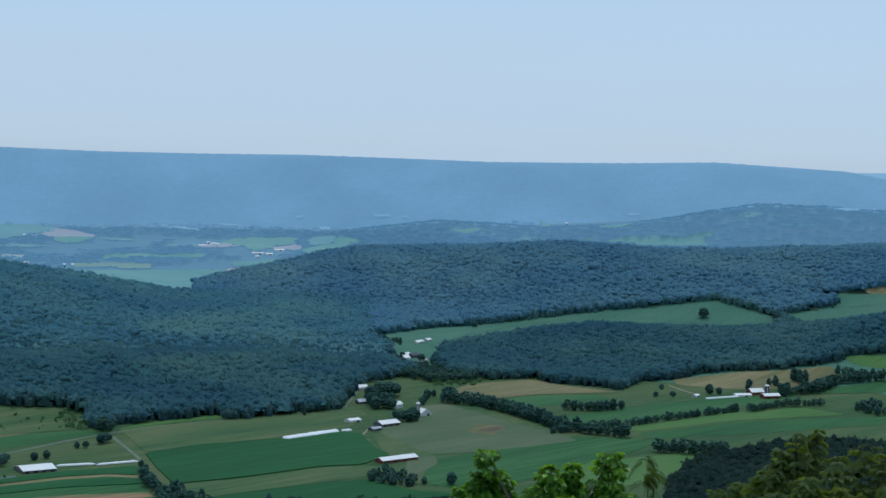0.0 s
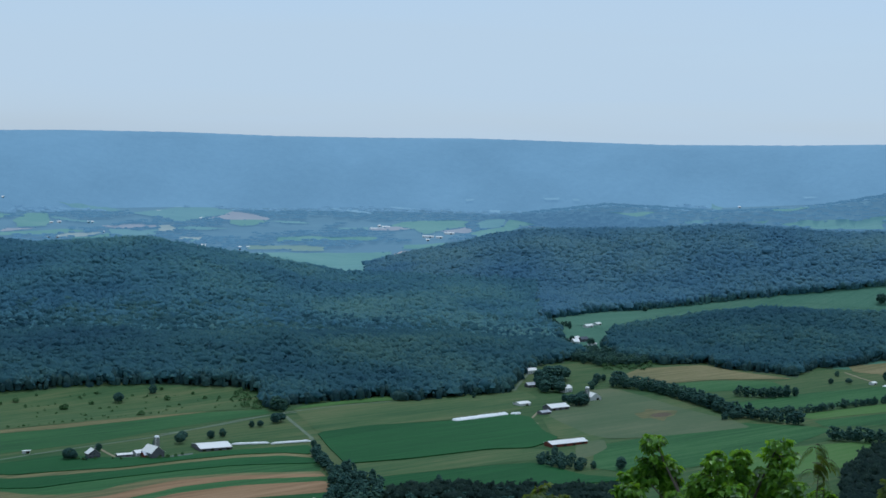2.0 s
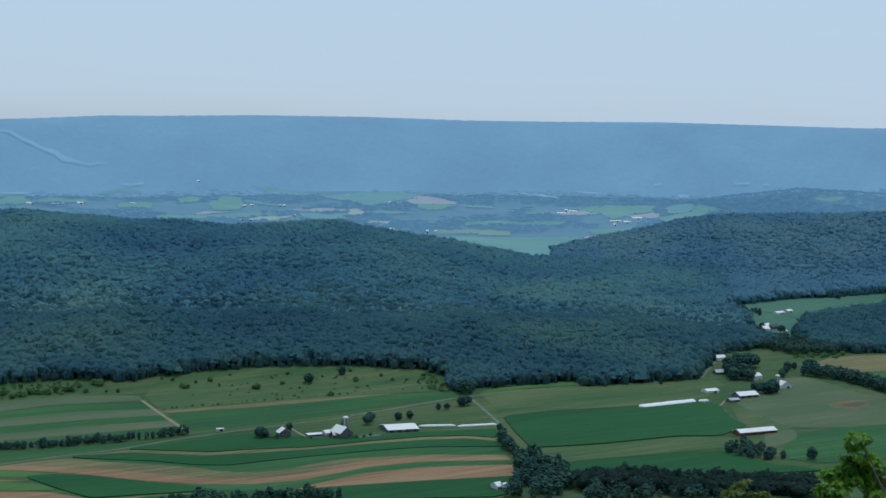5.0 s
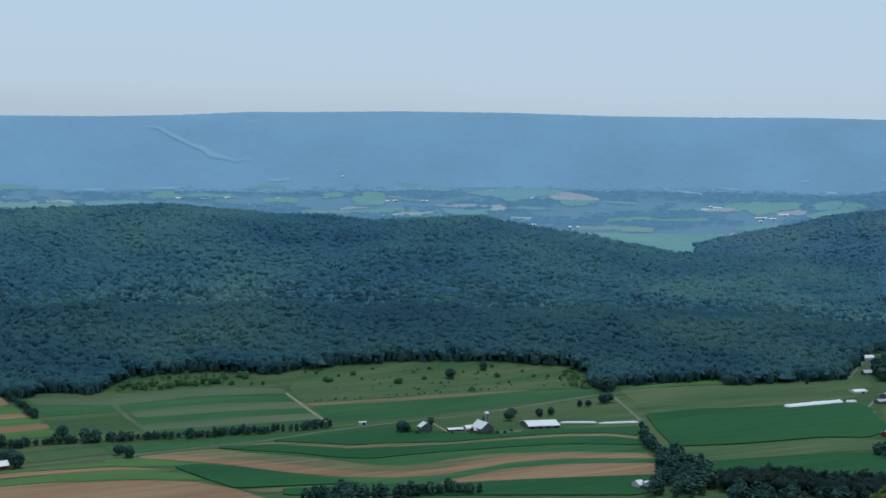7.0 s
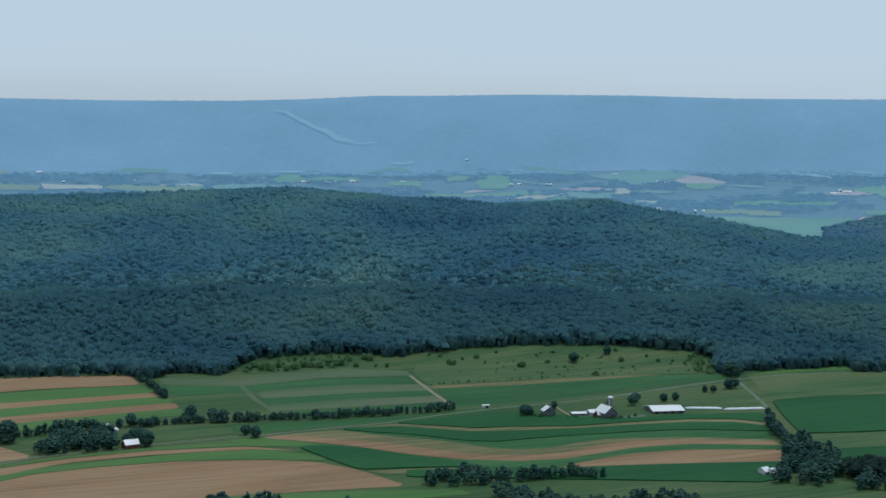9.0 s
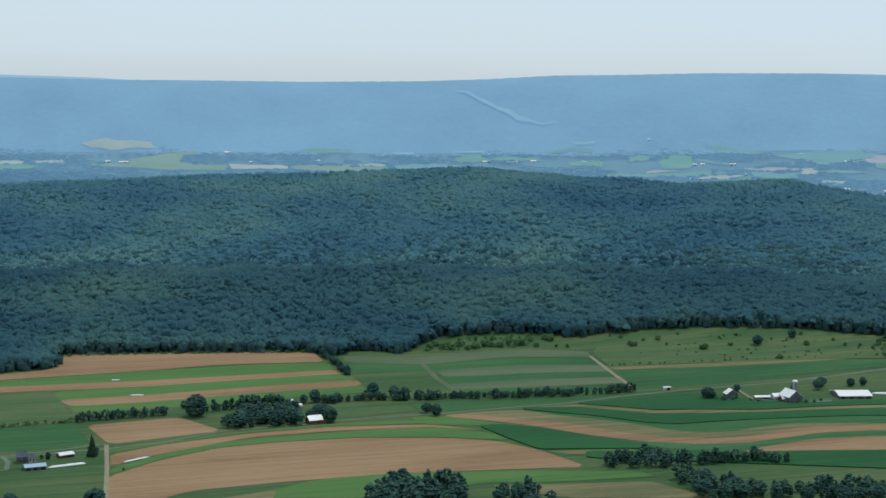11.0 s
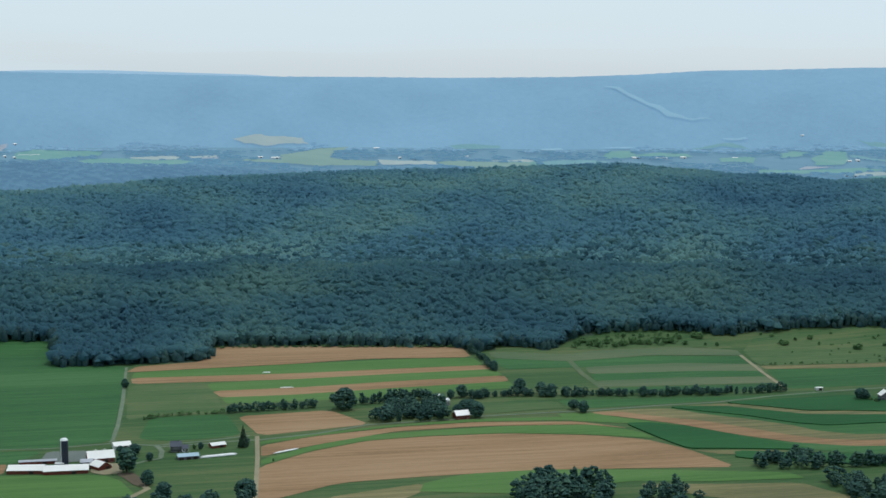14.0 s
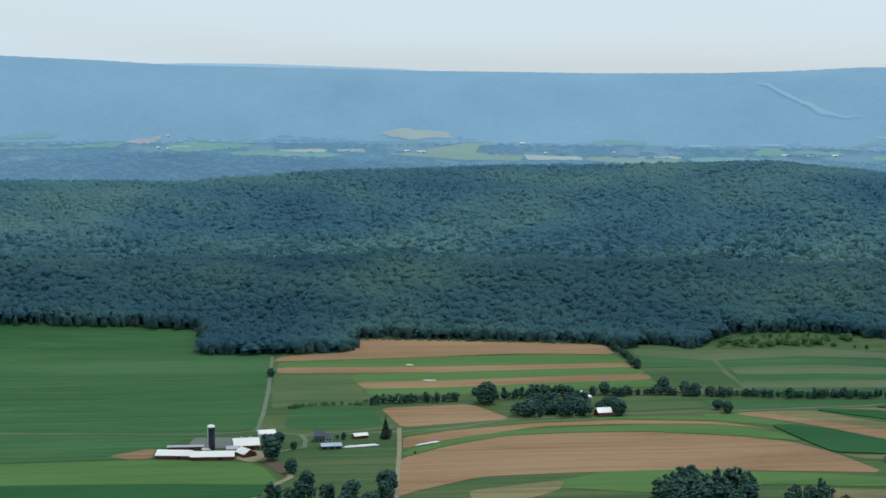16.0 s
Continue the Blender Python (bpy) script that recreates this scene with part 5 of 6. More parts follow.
# hazy woods, clumps and hedgerow trees on all of the far valley that is not farmed, and up the foot of the ridge
x, y = scatter(polar_outline([(62, 3420), (62, 4330), (40, 4330), (20, 4330), (0, 4330), (-18, 4330), (-18, 3420), (0, 3420), (20, 3420), (40, 3420)]), 15.0, 78)
r = np.hypot(x, y)
wild = np.array([noise.noise(Vector((px / 210, py / 120, 0.3))) + 0.5 * noise.noise(Vector((px / 60, py / 45, 1.7))) for px, py in zip(x, y)])
keep = (wild > np.where(r > 4080, (r - 4080) / 80 - 0.45, np.where(np.arctan2(-x, y) < radians(5), -0.6, -0.02))) & ~((x > -900) & (x < -380) & (r < 3700))
for outline in farmed:
    keep &= ~inside(x, y, outline)
x, y, r = x[keep], y[keep], r[keep]
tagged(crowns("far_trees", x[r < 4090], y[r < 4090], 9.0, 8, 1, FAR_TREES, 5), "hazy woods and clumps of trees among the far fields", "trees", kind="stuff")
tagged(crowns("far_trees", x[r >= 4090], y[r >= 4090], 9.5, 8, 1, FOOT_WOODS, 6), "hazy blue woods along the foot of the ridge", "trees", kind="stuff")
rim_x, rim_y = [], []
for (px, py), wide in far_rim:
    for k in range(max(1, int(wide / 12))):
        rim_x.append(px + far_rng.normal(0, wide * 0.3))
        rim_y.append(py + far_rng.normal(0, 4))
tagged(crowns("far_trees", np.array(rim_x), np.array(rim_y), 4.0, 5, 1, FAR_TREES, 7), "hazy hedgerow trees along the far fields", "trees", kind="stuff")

# ---- single trees, hedgerows and shrubs ----
LEAF_TREE = material("tree_foliage", [(0.023, 0.058, 0.052), (0.039, 0.088, 0.070), (0.074, 0.137, 0.090)], 0.02, 0.9, 1.0, 0.5, per=0.35)
LEAF_SHRUB = material("shrub_foliage", [(0.055, 0.118, 0.045), (0.085, 0.165, 0.058), (0.12, 0.205, 0.072)], 0.02, 0.9, 1.0, 0.6, per=0.30)
LEAF_PINE = material("spruce_needles", [(0.02, 0.042, 0.028), (0.03, 0.056, 0.034), (0.04, 0.07, 0.04)], 0.02, 1.2, 1.0, 0.5, per=0.25)
BARK = material("grey_bark", [(0.06, 0.05, 0.04), (0.11, 0.09, 0.07)], 0.5, 4.0, 0.6, 0.05)


def tube(line, radii, sides=6):
    """Vertices and faces of a tapered limb along a line of points."""
    v, f = [], []
    for k, (p, r) in enumerate(zip(line, radii)):
        d = (Vector(line[min(k + 1, len(line) - 1)]) - Vector(line[max(k - 1, 0)])).normalized()
        a = d.orthogonal().normalized()
        b = d.cross(a)
        v += [tuple(Vector(p) + r * (math.cos(6.2832 * s / sides) * a + math.sin(6.2832 * s / sides) * b)) for s in range(sides)]
        if k:
            o = (k - 1) * sides
            f += [(o + s, o + (s + 1) % sides, o + sides + (s + 1) % sides, o + sides + s) for s in range(sides)]
    return v, f


def join(pieces):
    v, f = [], []
    for a, b in pieces:
        f += [tuple(i + len(v) for i in q) for q in b]
        v += a
    return v, f


def lump(rng, centre, size, sub=2, rough=0.32):
    v, f = ball(sub)
    v = v * (1 + rng.normal(0, rough, (len(v), 1))) * np.asarray(size) + np.asarray(centre)
    return [tuple(p) for p in v], [tuple(int(i) for i in q) for q in f]


def crown_lumps(rng, shape, sub=0, count=0):
    out = []
    if shape == "spruce":
        for k in range(11):
            t = k / 10
            n = max(1, int(6 * (1 - t) + 1))
            for s in range(n):
                a = 6.2832 * (s + rng.uniform(0, 0.6)) / n
                r = 0.15 * (1 - t) + 0.005
                out.append(lump(rng, (r * math.cos(a), r * math.sin(a), 0.10 + 0.84 * t), (0.02 + 0.075 * (1 - t),) * 2 + (0.075,), 2, 0.2))
        return out
    wide, low, high, n = {"round": (0.40, 0.13, 0.95, 240), "tall": (0.27, 0.12, 0.95, 190), "spread": (0.50, 0.22, 0.93, 260), "shrub": (0.54, 0.12, 0.82, 70)}[shape]
    for k in range(count or n):
        t, a, q = rng.uniform(0, 1), rng.uniform(0, 6.2832), rng.uniform(0.35, 1) ** 0.6
        w = wide * math.sin(math.pi * min(1, 0.14 + 0.80 * t)) ** 0.7
        s = rng.uniform(0.045, 0.10) * (1.4 if shape == "shrub" else 1) * (1.35 if count else 1.15)
        out.append(lump(rng, (q * w * math.cos(a), q * w * math.sin(a), low + (high - low) * t), (s * 1.1, s * 1.1, s * 0.85), sub))
    return out


def tree_form(name, shape, mat, seed, label):
    """A tree one metre high: a tapered trunk with limbs and a crown of many leaf clumps."""
    rng = np.random.default_rng(seed)
    root = tagged(new(name), label, "shrub" if shape == "shrub" else "tree", "shrubs of the fields" if shape == "shrub" else "trees of the valley")
    thick = 0.028 if shape != "shrub" else 0.02
    limbs = [tube([(0, 0, -0.03), (0.01, 0, 0.25), (0.0, 0.01, 0.55), (0, 0, 0.8)], [thick, thick * 0.8, thick * 0.5, 0.004])]
    for k in range(5):
        a, z = k * 1.3 + rng.uniform(0, 0.5), 0.26 + 0.08 * k
        limbs.append(tube([(0, 0, z), (0.10 * math.cos(a), 0.10 * math.sin(a), z + 0.10), (0.2 * math.cos(a), 0.2 * math.sin(a), z + 0.16)], [0.011, 0.008, 0.003], 4))
    mesh_object("trunk", *join(limbs), BARK, root)
    mesh_object("crown", *join(crown_lumps(rng, shape)), mat, root)
    return root


FORMS = {
    "round": [("tree", "round", LEAF_TREE, 3, "round dark-green broadleaf tree standing among the fields"), ("tree", "round", LEAF_TREE, 4, "dense rounded broadleaf tree in full summer leaf"),
              ("tree", "spread", LEAF_TREE, 5, "wide spreading dark-green broadleaf tree")],
    "wide": [("tree", "spread", LEAF_TREE, 14, "broad low-crowned tree alone in the sloping meadow")],
    "tall": [("tree", "tall", LEAF_TREE, 6, "tall narrow dark-green broadleaf tree"), ("tree", "round", LEAF_TREE, 7, "tall full-crowned broadleaf tree in summer leaf")],
    "spruce": [("conifer", "spruce", LEAF_PINE, 8, "tall pointed dark spruce beside the road")],
    "shrub": [("shrub", "shrub", LEAF_SHRUB, 9, "small rounded green shrub in the grass"), ("shrub", "shrub", LEAF_SHRUB, 10, "low bushy green shrub in the grass"),
              ("shrub", "round", LEAF_SHRUB, 12, "young bushy green tree in the grass")],
}
made = {}
tree_rng = random.Random(5)


def plant(kind, x, y, tall):
    """Stands a tree of that kind and height on the ground."""
    k = tree_rng.randrange(len(FORMS[kind]))
    m = Matrix.Translation((x, y, height(x, y))) @ Matrix.Rotation(tree_rng.uniform(0, 6.28), 4, "Z")
    wide = tree_rng.uniform(0.85, 1.2)
    if (kind, k) not in made:
        made[kind, k] = tree_form(*FORMS[kind][k])
        made[kind, k].matrix_basis = m @ Matrix.Diagonal((tall, tall, tall, 1))
        made[kind, k, "tall"] = tall
    else:
        s = tall / made[kind, k, "tall"]
        copy_thing(made[kind, k], m @ Matrix.Diagonal((s * wide, s * wide, s, 1)))


def trees(kind, spots):
    """Trees at x, y with their heights."""
    for x, y, tall in spots:
        plant(kind, x, y, tall)


def joined(name, kind, spots, label):
    """Close-grown trees at x, y, height, joined: trunks of their own, crowns of fewer clumps."""
    rng = np.random.default_rng(len(spots) + 7)
    shapes = [join(crown_lumps(np.random.default_rng(k), "shrub" if kind == "shrub" else ("round", "tall", "round", "tall", "spread")[k], 0, 26 if kind == "shrub" else 58)) for k in range(5)]
    stem = tube([(0, 0, -0.03), (0.01, 0, 0.3), (0, 0, 0.7)], [0.025, 0.02, 0.006], 4)
    v, f = [], []
    levels = ground_z(np.array([q[0] for q in spots]), np.array([q[1] for q in spots]))
    for (x, y, tall), z in zip(spots, levels):
        z, turn, wide = float(z), rng.uniform(0, 6.28), tall * rng.uniform(0.8, 1.2)
        c, s = math.cos(turn) * wide, math.sin(turn) * wide
        for pv, pf in (shapes[rng.integers(5)], stem):
            f += [tuple(i + len(v) for i in q) for q in pf]
            v += [(x + c * a - s * b, y + s * a + c * b, z + tall * d) for a, b, d in pv]
    return tagged(mesh_object(name, v, f, LEAF_SHRUB if kind == "shrub" else LEAF_TREE), label, "hedgerow", kind="stuff")


def row(kind, gap, low, high, line, wander=2.0):
    """A hedgerow along a line in the plan, of trees of low to high metres."""
    spots = []
    for (ax, ay), (bx, by) in zip(line, line[1:]):
        n = max(1, round(math.hypot(bx - ax, by - ay) / (gap * 0.6)))
        for k in range(n):
            t = (k + tree_rng.uniform(-0.35, 0.35)) / n
            if n > 6 and math.sin(ax + 0.9 * k) + math.sin(by + 0.37 * k) < -1.5:      # gaps in the hedge
                continue
            spots.append((ax + (bx - ax) * t + tree_rng.uniform(-wander, wander), ay + (by - ay) * t + tree_rng.uniform(-wander, wander), low + (high * 1.12 - low) * tree_rng.random() ** 1.7))
    joined("hedgerow", kind, spots, "uneven hedgerow of dark-green trees and bushes between fields")


def grove(kind, gap, low, high, outline, seed):
    """A clump of trees that fills an outline in the plan."""
    spots = [(float(x), float(y), tree_rng.uniform(low, high)) for x, y in zip(*scatter(outline, gap, seed))]
    joined("grove", kind, spots, "dense clump of dark-green broadleaf trees among the fields")


trees("tall", [(-866, 802, 18.5)])
trees("round", [(-901, 843, 9.4), (-879, 838, 6.5), (-826, 785, 11.4), (-787, 763, 13.5), (-852, 920, 5.7), (-872, 887, 5.7), (-739, 796, 16.0), (-821, 1161, 8.6), (-816, 1172, 11.8), (-871, 1068, 19.7), (-880, 1071, 10.4), (-751, 1224, 11.9), (-765, 1229, 10.9), (-784, 1222, 13.1), (-902, 1089, 7.4), (-1103, 1022, 9.0), (-916, 842, 5.7), (-704, 1185, 9.3), (-690, 1179, 11.3)])
trees("spruce", [(-849, 912, 18.0), (-884, 881, 4.7)])
trees("shrub", [(-877, 885, 3.8), (-864, 864, 3.7), (-798, 891, 2.3)])
trees("round", [(-510, 1374, 11.0), (-493, 1372, 4.4), (-497, 1417, 7.9), (-433, 1468, 10.3), (-436, 1487, 9.3), (-411, 1501, 8.1), (-402, 1512, 8.2), (-386, 1567, 7.2), (-378, 1571, 7.2), (-368, 1596, 11.0), (-364, 1605, 9.8), (-302, 1477, 7.9), (-561, 1664, 11.7), (-536, 1710, 10.6)])
trees("tall", [(-384, 1670, 16.5), (-375, 1666, 13.9), (-706, 1193, 7.3), (-692, 1184, 9.3), (-221, 1338, 11.3), (-160, 1318, 13.1)])
trees("shrub", [(-704, 1615, 5.2), (-684, 1594, 6.4), (-679, 1589, 5.8), (-678, 1594, 6.4), (-665, 1629, 5.9), (-608, 1615, 5.8), (-604, 1617, 8.3), (-586, 1647, 5.2), (-561, 1670, 6.5), (-517, 1609, 6.3), (-514, 1692, 6.6), (-406, 1739, 7.9), (-593, 1685, 4.0), (-537, 1712, 6.6), (-476, 1711, 4.6), (-461, 1717, 4.0), (-493, 1723, 4.0), (-650, 1618, 3.2), (-494, 1672, 3.2), (-446, 1713, 3.9), (-607, 1667, 3.3), (-554, 1692, 3.3), (-531, 1726, 5.3), (-538, 1695, 3.3), (-652, 1656, 3.3), (-562, 1636, 3.2), (-447, 1740, 5.3), (-434, 1730, 5.3), (-677, 1616, 3.9), (-717, 1614, 3.9)])
trees("shrub", [(-867, 1467, 8.9), (-869, 1482, 7.7), (-855, 1474, 8.9), (-846, 1477, 8.8), (-845, 1494, 7.6), (-829, 1484, 7.6), (-824, 1494, 8.9), (-821, 1507, 8.3), (-813, 1511, 7.6), (-804, 1514, 7.6), (-801, 1527, 7.7), (-792, 1531, 8.3), (-787, 1534, 7.7), (-787, 1554, 6.5), (-771, 1536, 6.4), (-776, 1568, 7.8), (-769, 1567, 9.1), (-751, 1545, 3.8), (-739, 1549, 5.1), (-797, 1567, 3.9), (-844, 1529, 5.2), (-828, 1539, 5.2), (-856, 1513, 5.2), (-859, 1495, 5.1)])
trees("wide", [(436, 2825, 18.7)])
trees("round", [(23, 2746, 10.0), (328, 2054, 13.8), (341, 2056, 9.2), (387, 2105, 7.9), (394, 2132, 11.1), (269, 2085, 7.7), (253, 2018, 7.5), (276, 2025, 7.5), (-31, 1434, 7.5), (-6, 1438, 11.9), (198, 1908, 11.3), (188, 1907, 9.9), (-102, 1953, 18.7), (-89, 1952, 20.2), (-81, 1966, 16.0), (-101, 1865, 15.2), (-83, 1868, 13.8), (-74, 1802, 9.3), (-61, 1781, 11.2), (-54, 1787, 11.9), (-41, 1958, 11.5), (-33, 1972, 8.7)])
trees("tall", [(-111, 1927, 17.1), (-96, 1940, 20.1), (-111, 1899, 12.7)])
trees("tall", [(432, 2143, 14.4), (423, 2143, 11.2), (465, 2179, 18.0), (469, 2162, 19.5), (478, 2168, 17.9), (432, 2112, 9.5)])
row("round", 7, 5, 9, [(-811, 1173), (-779, 1204), (-740, 1235), (-710, 1255), (-679, 1272), (-656, 1295), (-634, 1311)])
row("round", 8, 7, 11, [(-634, 1311), (-611, 1335), (-579, 1375)])
row("round", 6.5, 6, 9, [(-947, 998), (-934, 1016), (-914, 1039), (-891, 1069)])
row("shrub", 6, 3, 5, [(-987, 935), (-986, 948), (-973, 970), (-949, 996)])
row("round", 7, 7, 11, [(-877, 1091), (-861, 1112), (-840, 1145), (-836, 1156)])
row("round", 6, 4.5, 8, [(-805, 1170), (-794, 1187), (-780, 1208), (-743, 1222), (-726, 1242), (-683, 1279), (-618, 1338)])
grove("round", 9, 9, 14, [(-822, 1043), (-802, 1048), (-770, 1082), (-792, 1123), (-820, 1125), (-843, 1097), (-844, 1072)], 101)
trees("round", [(-756, 1109, 14.2), (-769, 1119, 13.3), (-778, 1111, 9.2), (-784, 1131, 9.3)])
row("round", 7, 5, 10, [(-943, 1371), (-909, 1341), (-858, 1291)])
row("round", 9, 9, 13, [(-294, 1444), (-284, 1414), (-269, 1380), (-248, 1327), (-232, 1289), (-206, 1249)])
grove("round", 10, 9, 14, [(-262, 1359), (-253, 1375), (-229, 1343), (-202, 1290), (-197, 1224), (-239, 1209), (-247, 1270)], 102)
grove("round", 10, 7, 12, [(-189, 1256), (-172, 1303), (-140, 1303), (-69, 1318), (-62, 1264), (-182, 1216)], 103)
grove("round", 10, 8, 12, [(-494, 1087), (-481, 1121), (-453, 1146), (-438, 1113), (-465, 1093)], 104)
row("round", 9, 8, 12, [(-442, 1124), (-425, 1133), (-405, 1155), (-386, 1166), (-365, 1172)])
grove("round", 10, 8, 13, [(-429, 1084), (-408, 1088), (-380, 1085), (-341, 1094), (-308, 1125), (-285, 1145), (-272, 1097), (-382, 1032)], 105)
grove("round", 11, 12, 17, [(-590, 905), (-592, 944), (-564, 968), (-543, 964), (-518, 936), (-572, 878)], 106)
grove("round", 11, 9, 13, [(-517, 964), (-524, 986), (-486, 998), (-471, 967), (-503, 940)], 107)
grove("round", 9, 6, 10, [(-617, 829), (-568, 866), (-550, 838), (-597, 802)], 116)
grove("round", 10, 9, 14, [(-556, 874), (-501, 916), (-455, 960), (-440, 929), (-538, 847)], 117)
grove("round", 11, 9, 13, [(-751, 759), (-758, 789), (-743, 809), (-714, 780), (-730, 738)], 108)
row("round", 10, 9, 12, [(-787, 728), (-769, 744), (-751, 759)])
grove("round", 9, 7, 11, [(-84, 1462), (-70, 1482), (-42, 1447), (-37, 1424), (-62, 1421), (-81, 1428)], 109)
row("round", 8, 11, 16, [(-20, 1930), (32, 1894), (71, 1833), (107, 1761), (149, 1724), (185, 1710)])
row("round", 8, 10, 15, [(-17, 1958), (59, 1873), (97, 1809), (118, 1736)])
row("round", 7, 7, 10, [(105, 1723), (186, 1780), (259, 1846), (345, 1917)])
row("round", 8, 9, 13, [(128, 1892), (169, 1890), (199, 1912)])
row("round", 7, 11, 15, [(206, 1629), (246, 1621), (284, 1640)])
row("round", 8, 7, 11, [(357, 1911), (402, 1961), (463, 1981)])
row("round", 8, 11, 17, [(420, 2049), (473, 2089), (519, 2160), (591, 2171)])
grove("round", 10, 8, 13, [(492, 1967), (546, 2003), (517, 1893), (494, 1932)], 110)
row("round", 10, 8, 12, [(531, 2211), (550, 2190), (589, 2188)])
row("round", 9, 6, 10, [(-147, 2510), (-105, 2494), (-93, 2464)])
row("shrub", 5, 2, 4, [(-1180, 1229), (-1103, 1291), (-971, 1383)])
grove("shrub", 8, 2.5, 5, [(-866, 1453), (-869, 1493), (-846, 1534), (-802, 1569), (-773, 1527), (-827, 1499), (-842, 1465)], 111)
grove("shrub", 26, 1.5, 3.5, [(-679, 1558), (-683, 1631), (-598, 1698), (-540, 1734), (-451, 1757), (-407, 1688), (-485, 1642), (-588, 1561)], 112)
grove("shrub", 9, 3, 6, [(-454, 1767), (-424, 1743), (-399, 1679), (-414, 1665), (-451, 1730)], 113)
row("shrub", 14, 1.5, 3, [(-654, 1480), (-584, 1550), (-485, 1642)])
trees("shrub", [(-501, 1374, 3.8), (-495, 1371, 4.4), (-486, 1377, 3.3), (-463, 1382, 3.3), (-441, 1392, 3.3), (-430, 1393, 3.8), (-424, 1399, 4.4), (-418, 1405, 3.3), (-415, 1416, 3.3), (-471, 1382, 2.7), (-447, 1390, 2.7)])
trees("round", [(-452, 1449, 6.8), (-434, 1409, 5.5), (-507, 1378, 6.6)])
grove("round", 8, 8, 13, [(-98, 2178), (-44, 2214), (11, 2226), (38, 2164), (11, 2110), (-41, 2084), (-80, 2120)], 114)
grove("shrub", 9, 3, 6, [(-42, 2134), (3, 2172), (38, 2136), (19, 2074), (-33, 2058)], 115)
trees("tall", [(-108, 1885, 16.1), (-100, 1877, 19.9), (-91, 1876, 18.8), (-83, 1890, 16.1), (-114, 1907, 12.4)])
trees("round", [(-65, 1779, 13.2), (-57, 1777, 14.5), (-50, 1787, 13.2), (-54, 1813, 12.1), (-46, 1899, 11.2), (-43, 1928, 10.0), (-95, 2286, 11.7), (-87, 2332, 10.3), (-58, 2301, 11.8), (-178, 1825, 9.5), (-180, 1805, 6.7)])
building("cattle_shed", -935.1, 745.7, 37.8, 26.7, 15, 2.8, 2.6, RED_WALL, WHITE_ROOF, "long low cattle shed with white metal roof and red walls")
building("cattle_shed", -910.7, 759.8, 45.9, 33.0, 15, 2.8, 2.6, RED_WALL, WHITE_ROOF, "long low cattle shed with white metal roof and red walls")
building("feed_shed", -949.6, 769.1, 46.3, 28.1, 5, 2.4, 0.8, RED_WALL, GREY_ROOF, "long narrow feed shed with dull metal roof")
building("dairy_barn", -908.7, 802.0, 53.7, 20.3, 16, 4.0, 4.2, RED_WALL, WHITE_ROOF, "large dairy barn with broad white metal roof", windows=4, vents=2)
building("machine_shed", -909.4, 795.1, 48.6, 9.2, 9, 2.6, 1.6, GREY_WALL, GREY_ROOF, "low grey machine shed beside the dairy barn")
building("hay_barn", -885.6, 791.9, 80.2, 11.3, 13, 3.0, 3.0, RED_WALL, WHITE_ROOF, "small barn with white gable roof", across=True)
building("workshop", -926.4, 845.1, 55.9, 13.4, 12, 3.0, 2.0, WHITE_WALL, WHITE_ROOF, "white-roofed workshop at the crossroads")
building("garage", -904.3, 845.5, 73.0, 4.5, 8, 2.8, 1.6, WHITE_WALL, WHITE_ROOF, "small white garage beside the tree")
building("farmhouse", -883.2, 864.7, 45.4, 8.6, 9, 5.0, 3.2, GREY_WALL, DARK_ROOF, "grey two-storey farmhouse with dark roof", windows=4, chimney=True, category="house")
building("house_wing", -876.8, 871.1, 45.1, 5.0, 7, 3.0, 2.2, WHITE_WALL, DARK_ROOF, "white one-storey wing beside the farmhouse", windows=2, category="house")
building("heifer_shed", -860.6, 850.6, 52.1, 16.1, 10, 2.6, 1.4, GREY_WALL, BLUE_ROOF, "open shed with pale blue metal roof", doors=3)
building("poultry_shed", -865.6, 893.4, 63.9, 11.7, 8, 2.4, 1.4, RED_WALL, WHITE_ROOF, "small white-roofed shed in the meadow")
silage_bag(-851.8, 865.0, -836.4, 890.9, 1.3, "long white plastic silage bag on the grass")
silo(-920.2, 788.8, 3.0, 21.5, SILO_BLUE, PLASTIC, "tall dark-blue steel silo with white domed cap")
building("porch_roof", -921.7, 780.9, 49.6, 6.1, 6, 2.6, 0.8, GREY_WALL, WHITE_ROOF, "low lean-to roof at the foot of the silo")
silo(-810.8, 1126.6, 2.6, 12, CONCRETE, PLASTIC, "grey stave silo with white domed cap among trees")
silo(-806.9, 1134.3, 3.4, 6.5, CONCRETE, PLASTIC, "low wide silo with flat white cap")
building("farmhouse", -766.0, 1092.1, 53.8, 12.3, 11, 3.6, 3.2, RED_WALL, WHITE_ROOF, "white-roofed house half hidden by trees", windows=3, category="house", chimney=True)
building("farmhouse", -493.0, 1378.5, 40.0, 11.4, 9, 5.0, 4.0, GREY_WALL, WHITE_ROOF, "grey farmhouse with a bright pale gable roof", windows=3, across=True, category="house", chimney=True)
building("low_shed", -469.6, 1390.9, 34.4, 14.5, 6, 2.4, 1.0, GREY_WALL, WHITE_ROOF, "low shed with white roof in the farmyard")
building("wagon_shed", -454.5, 1400.1, 47.6, 8.1, 8, 3.0, 2.2, WHITE_WALL, WHITE_ROOF, "white wagon shed beside the barn")
building("bank_barn", -437.0, 1391.0, 51.6, 14.2, 17, 5.5, 5.5, GREY_WALL, WHITE_ROOF, "big dark bank barn with pale gable roof", across=True, vents=0)
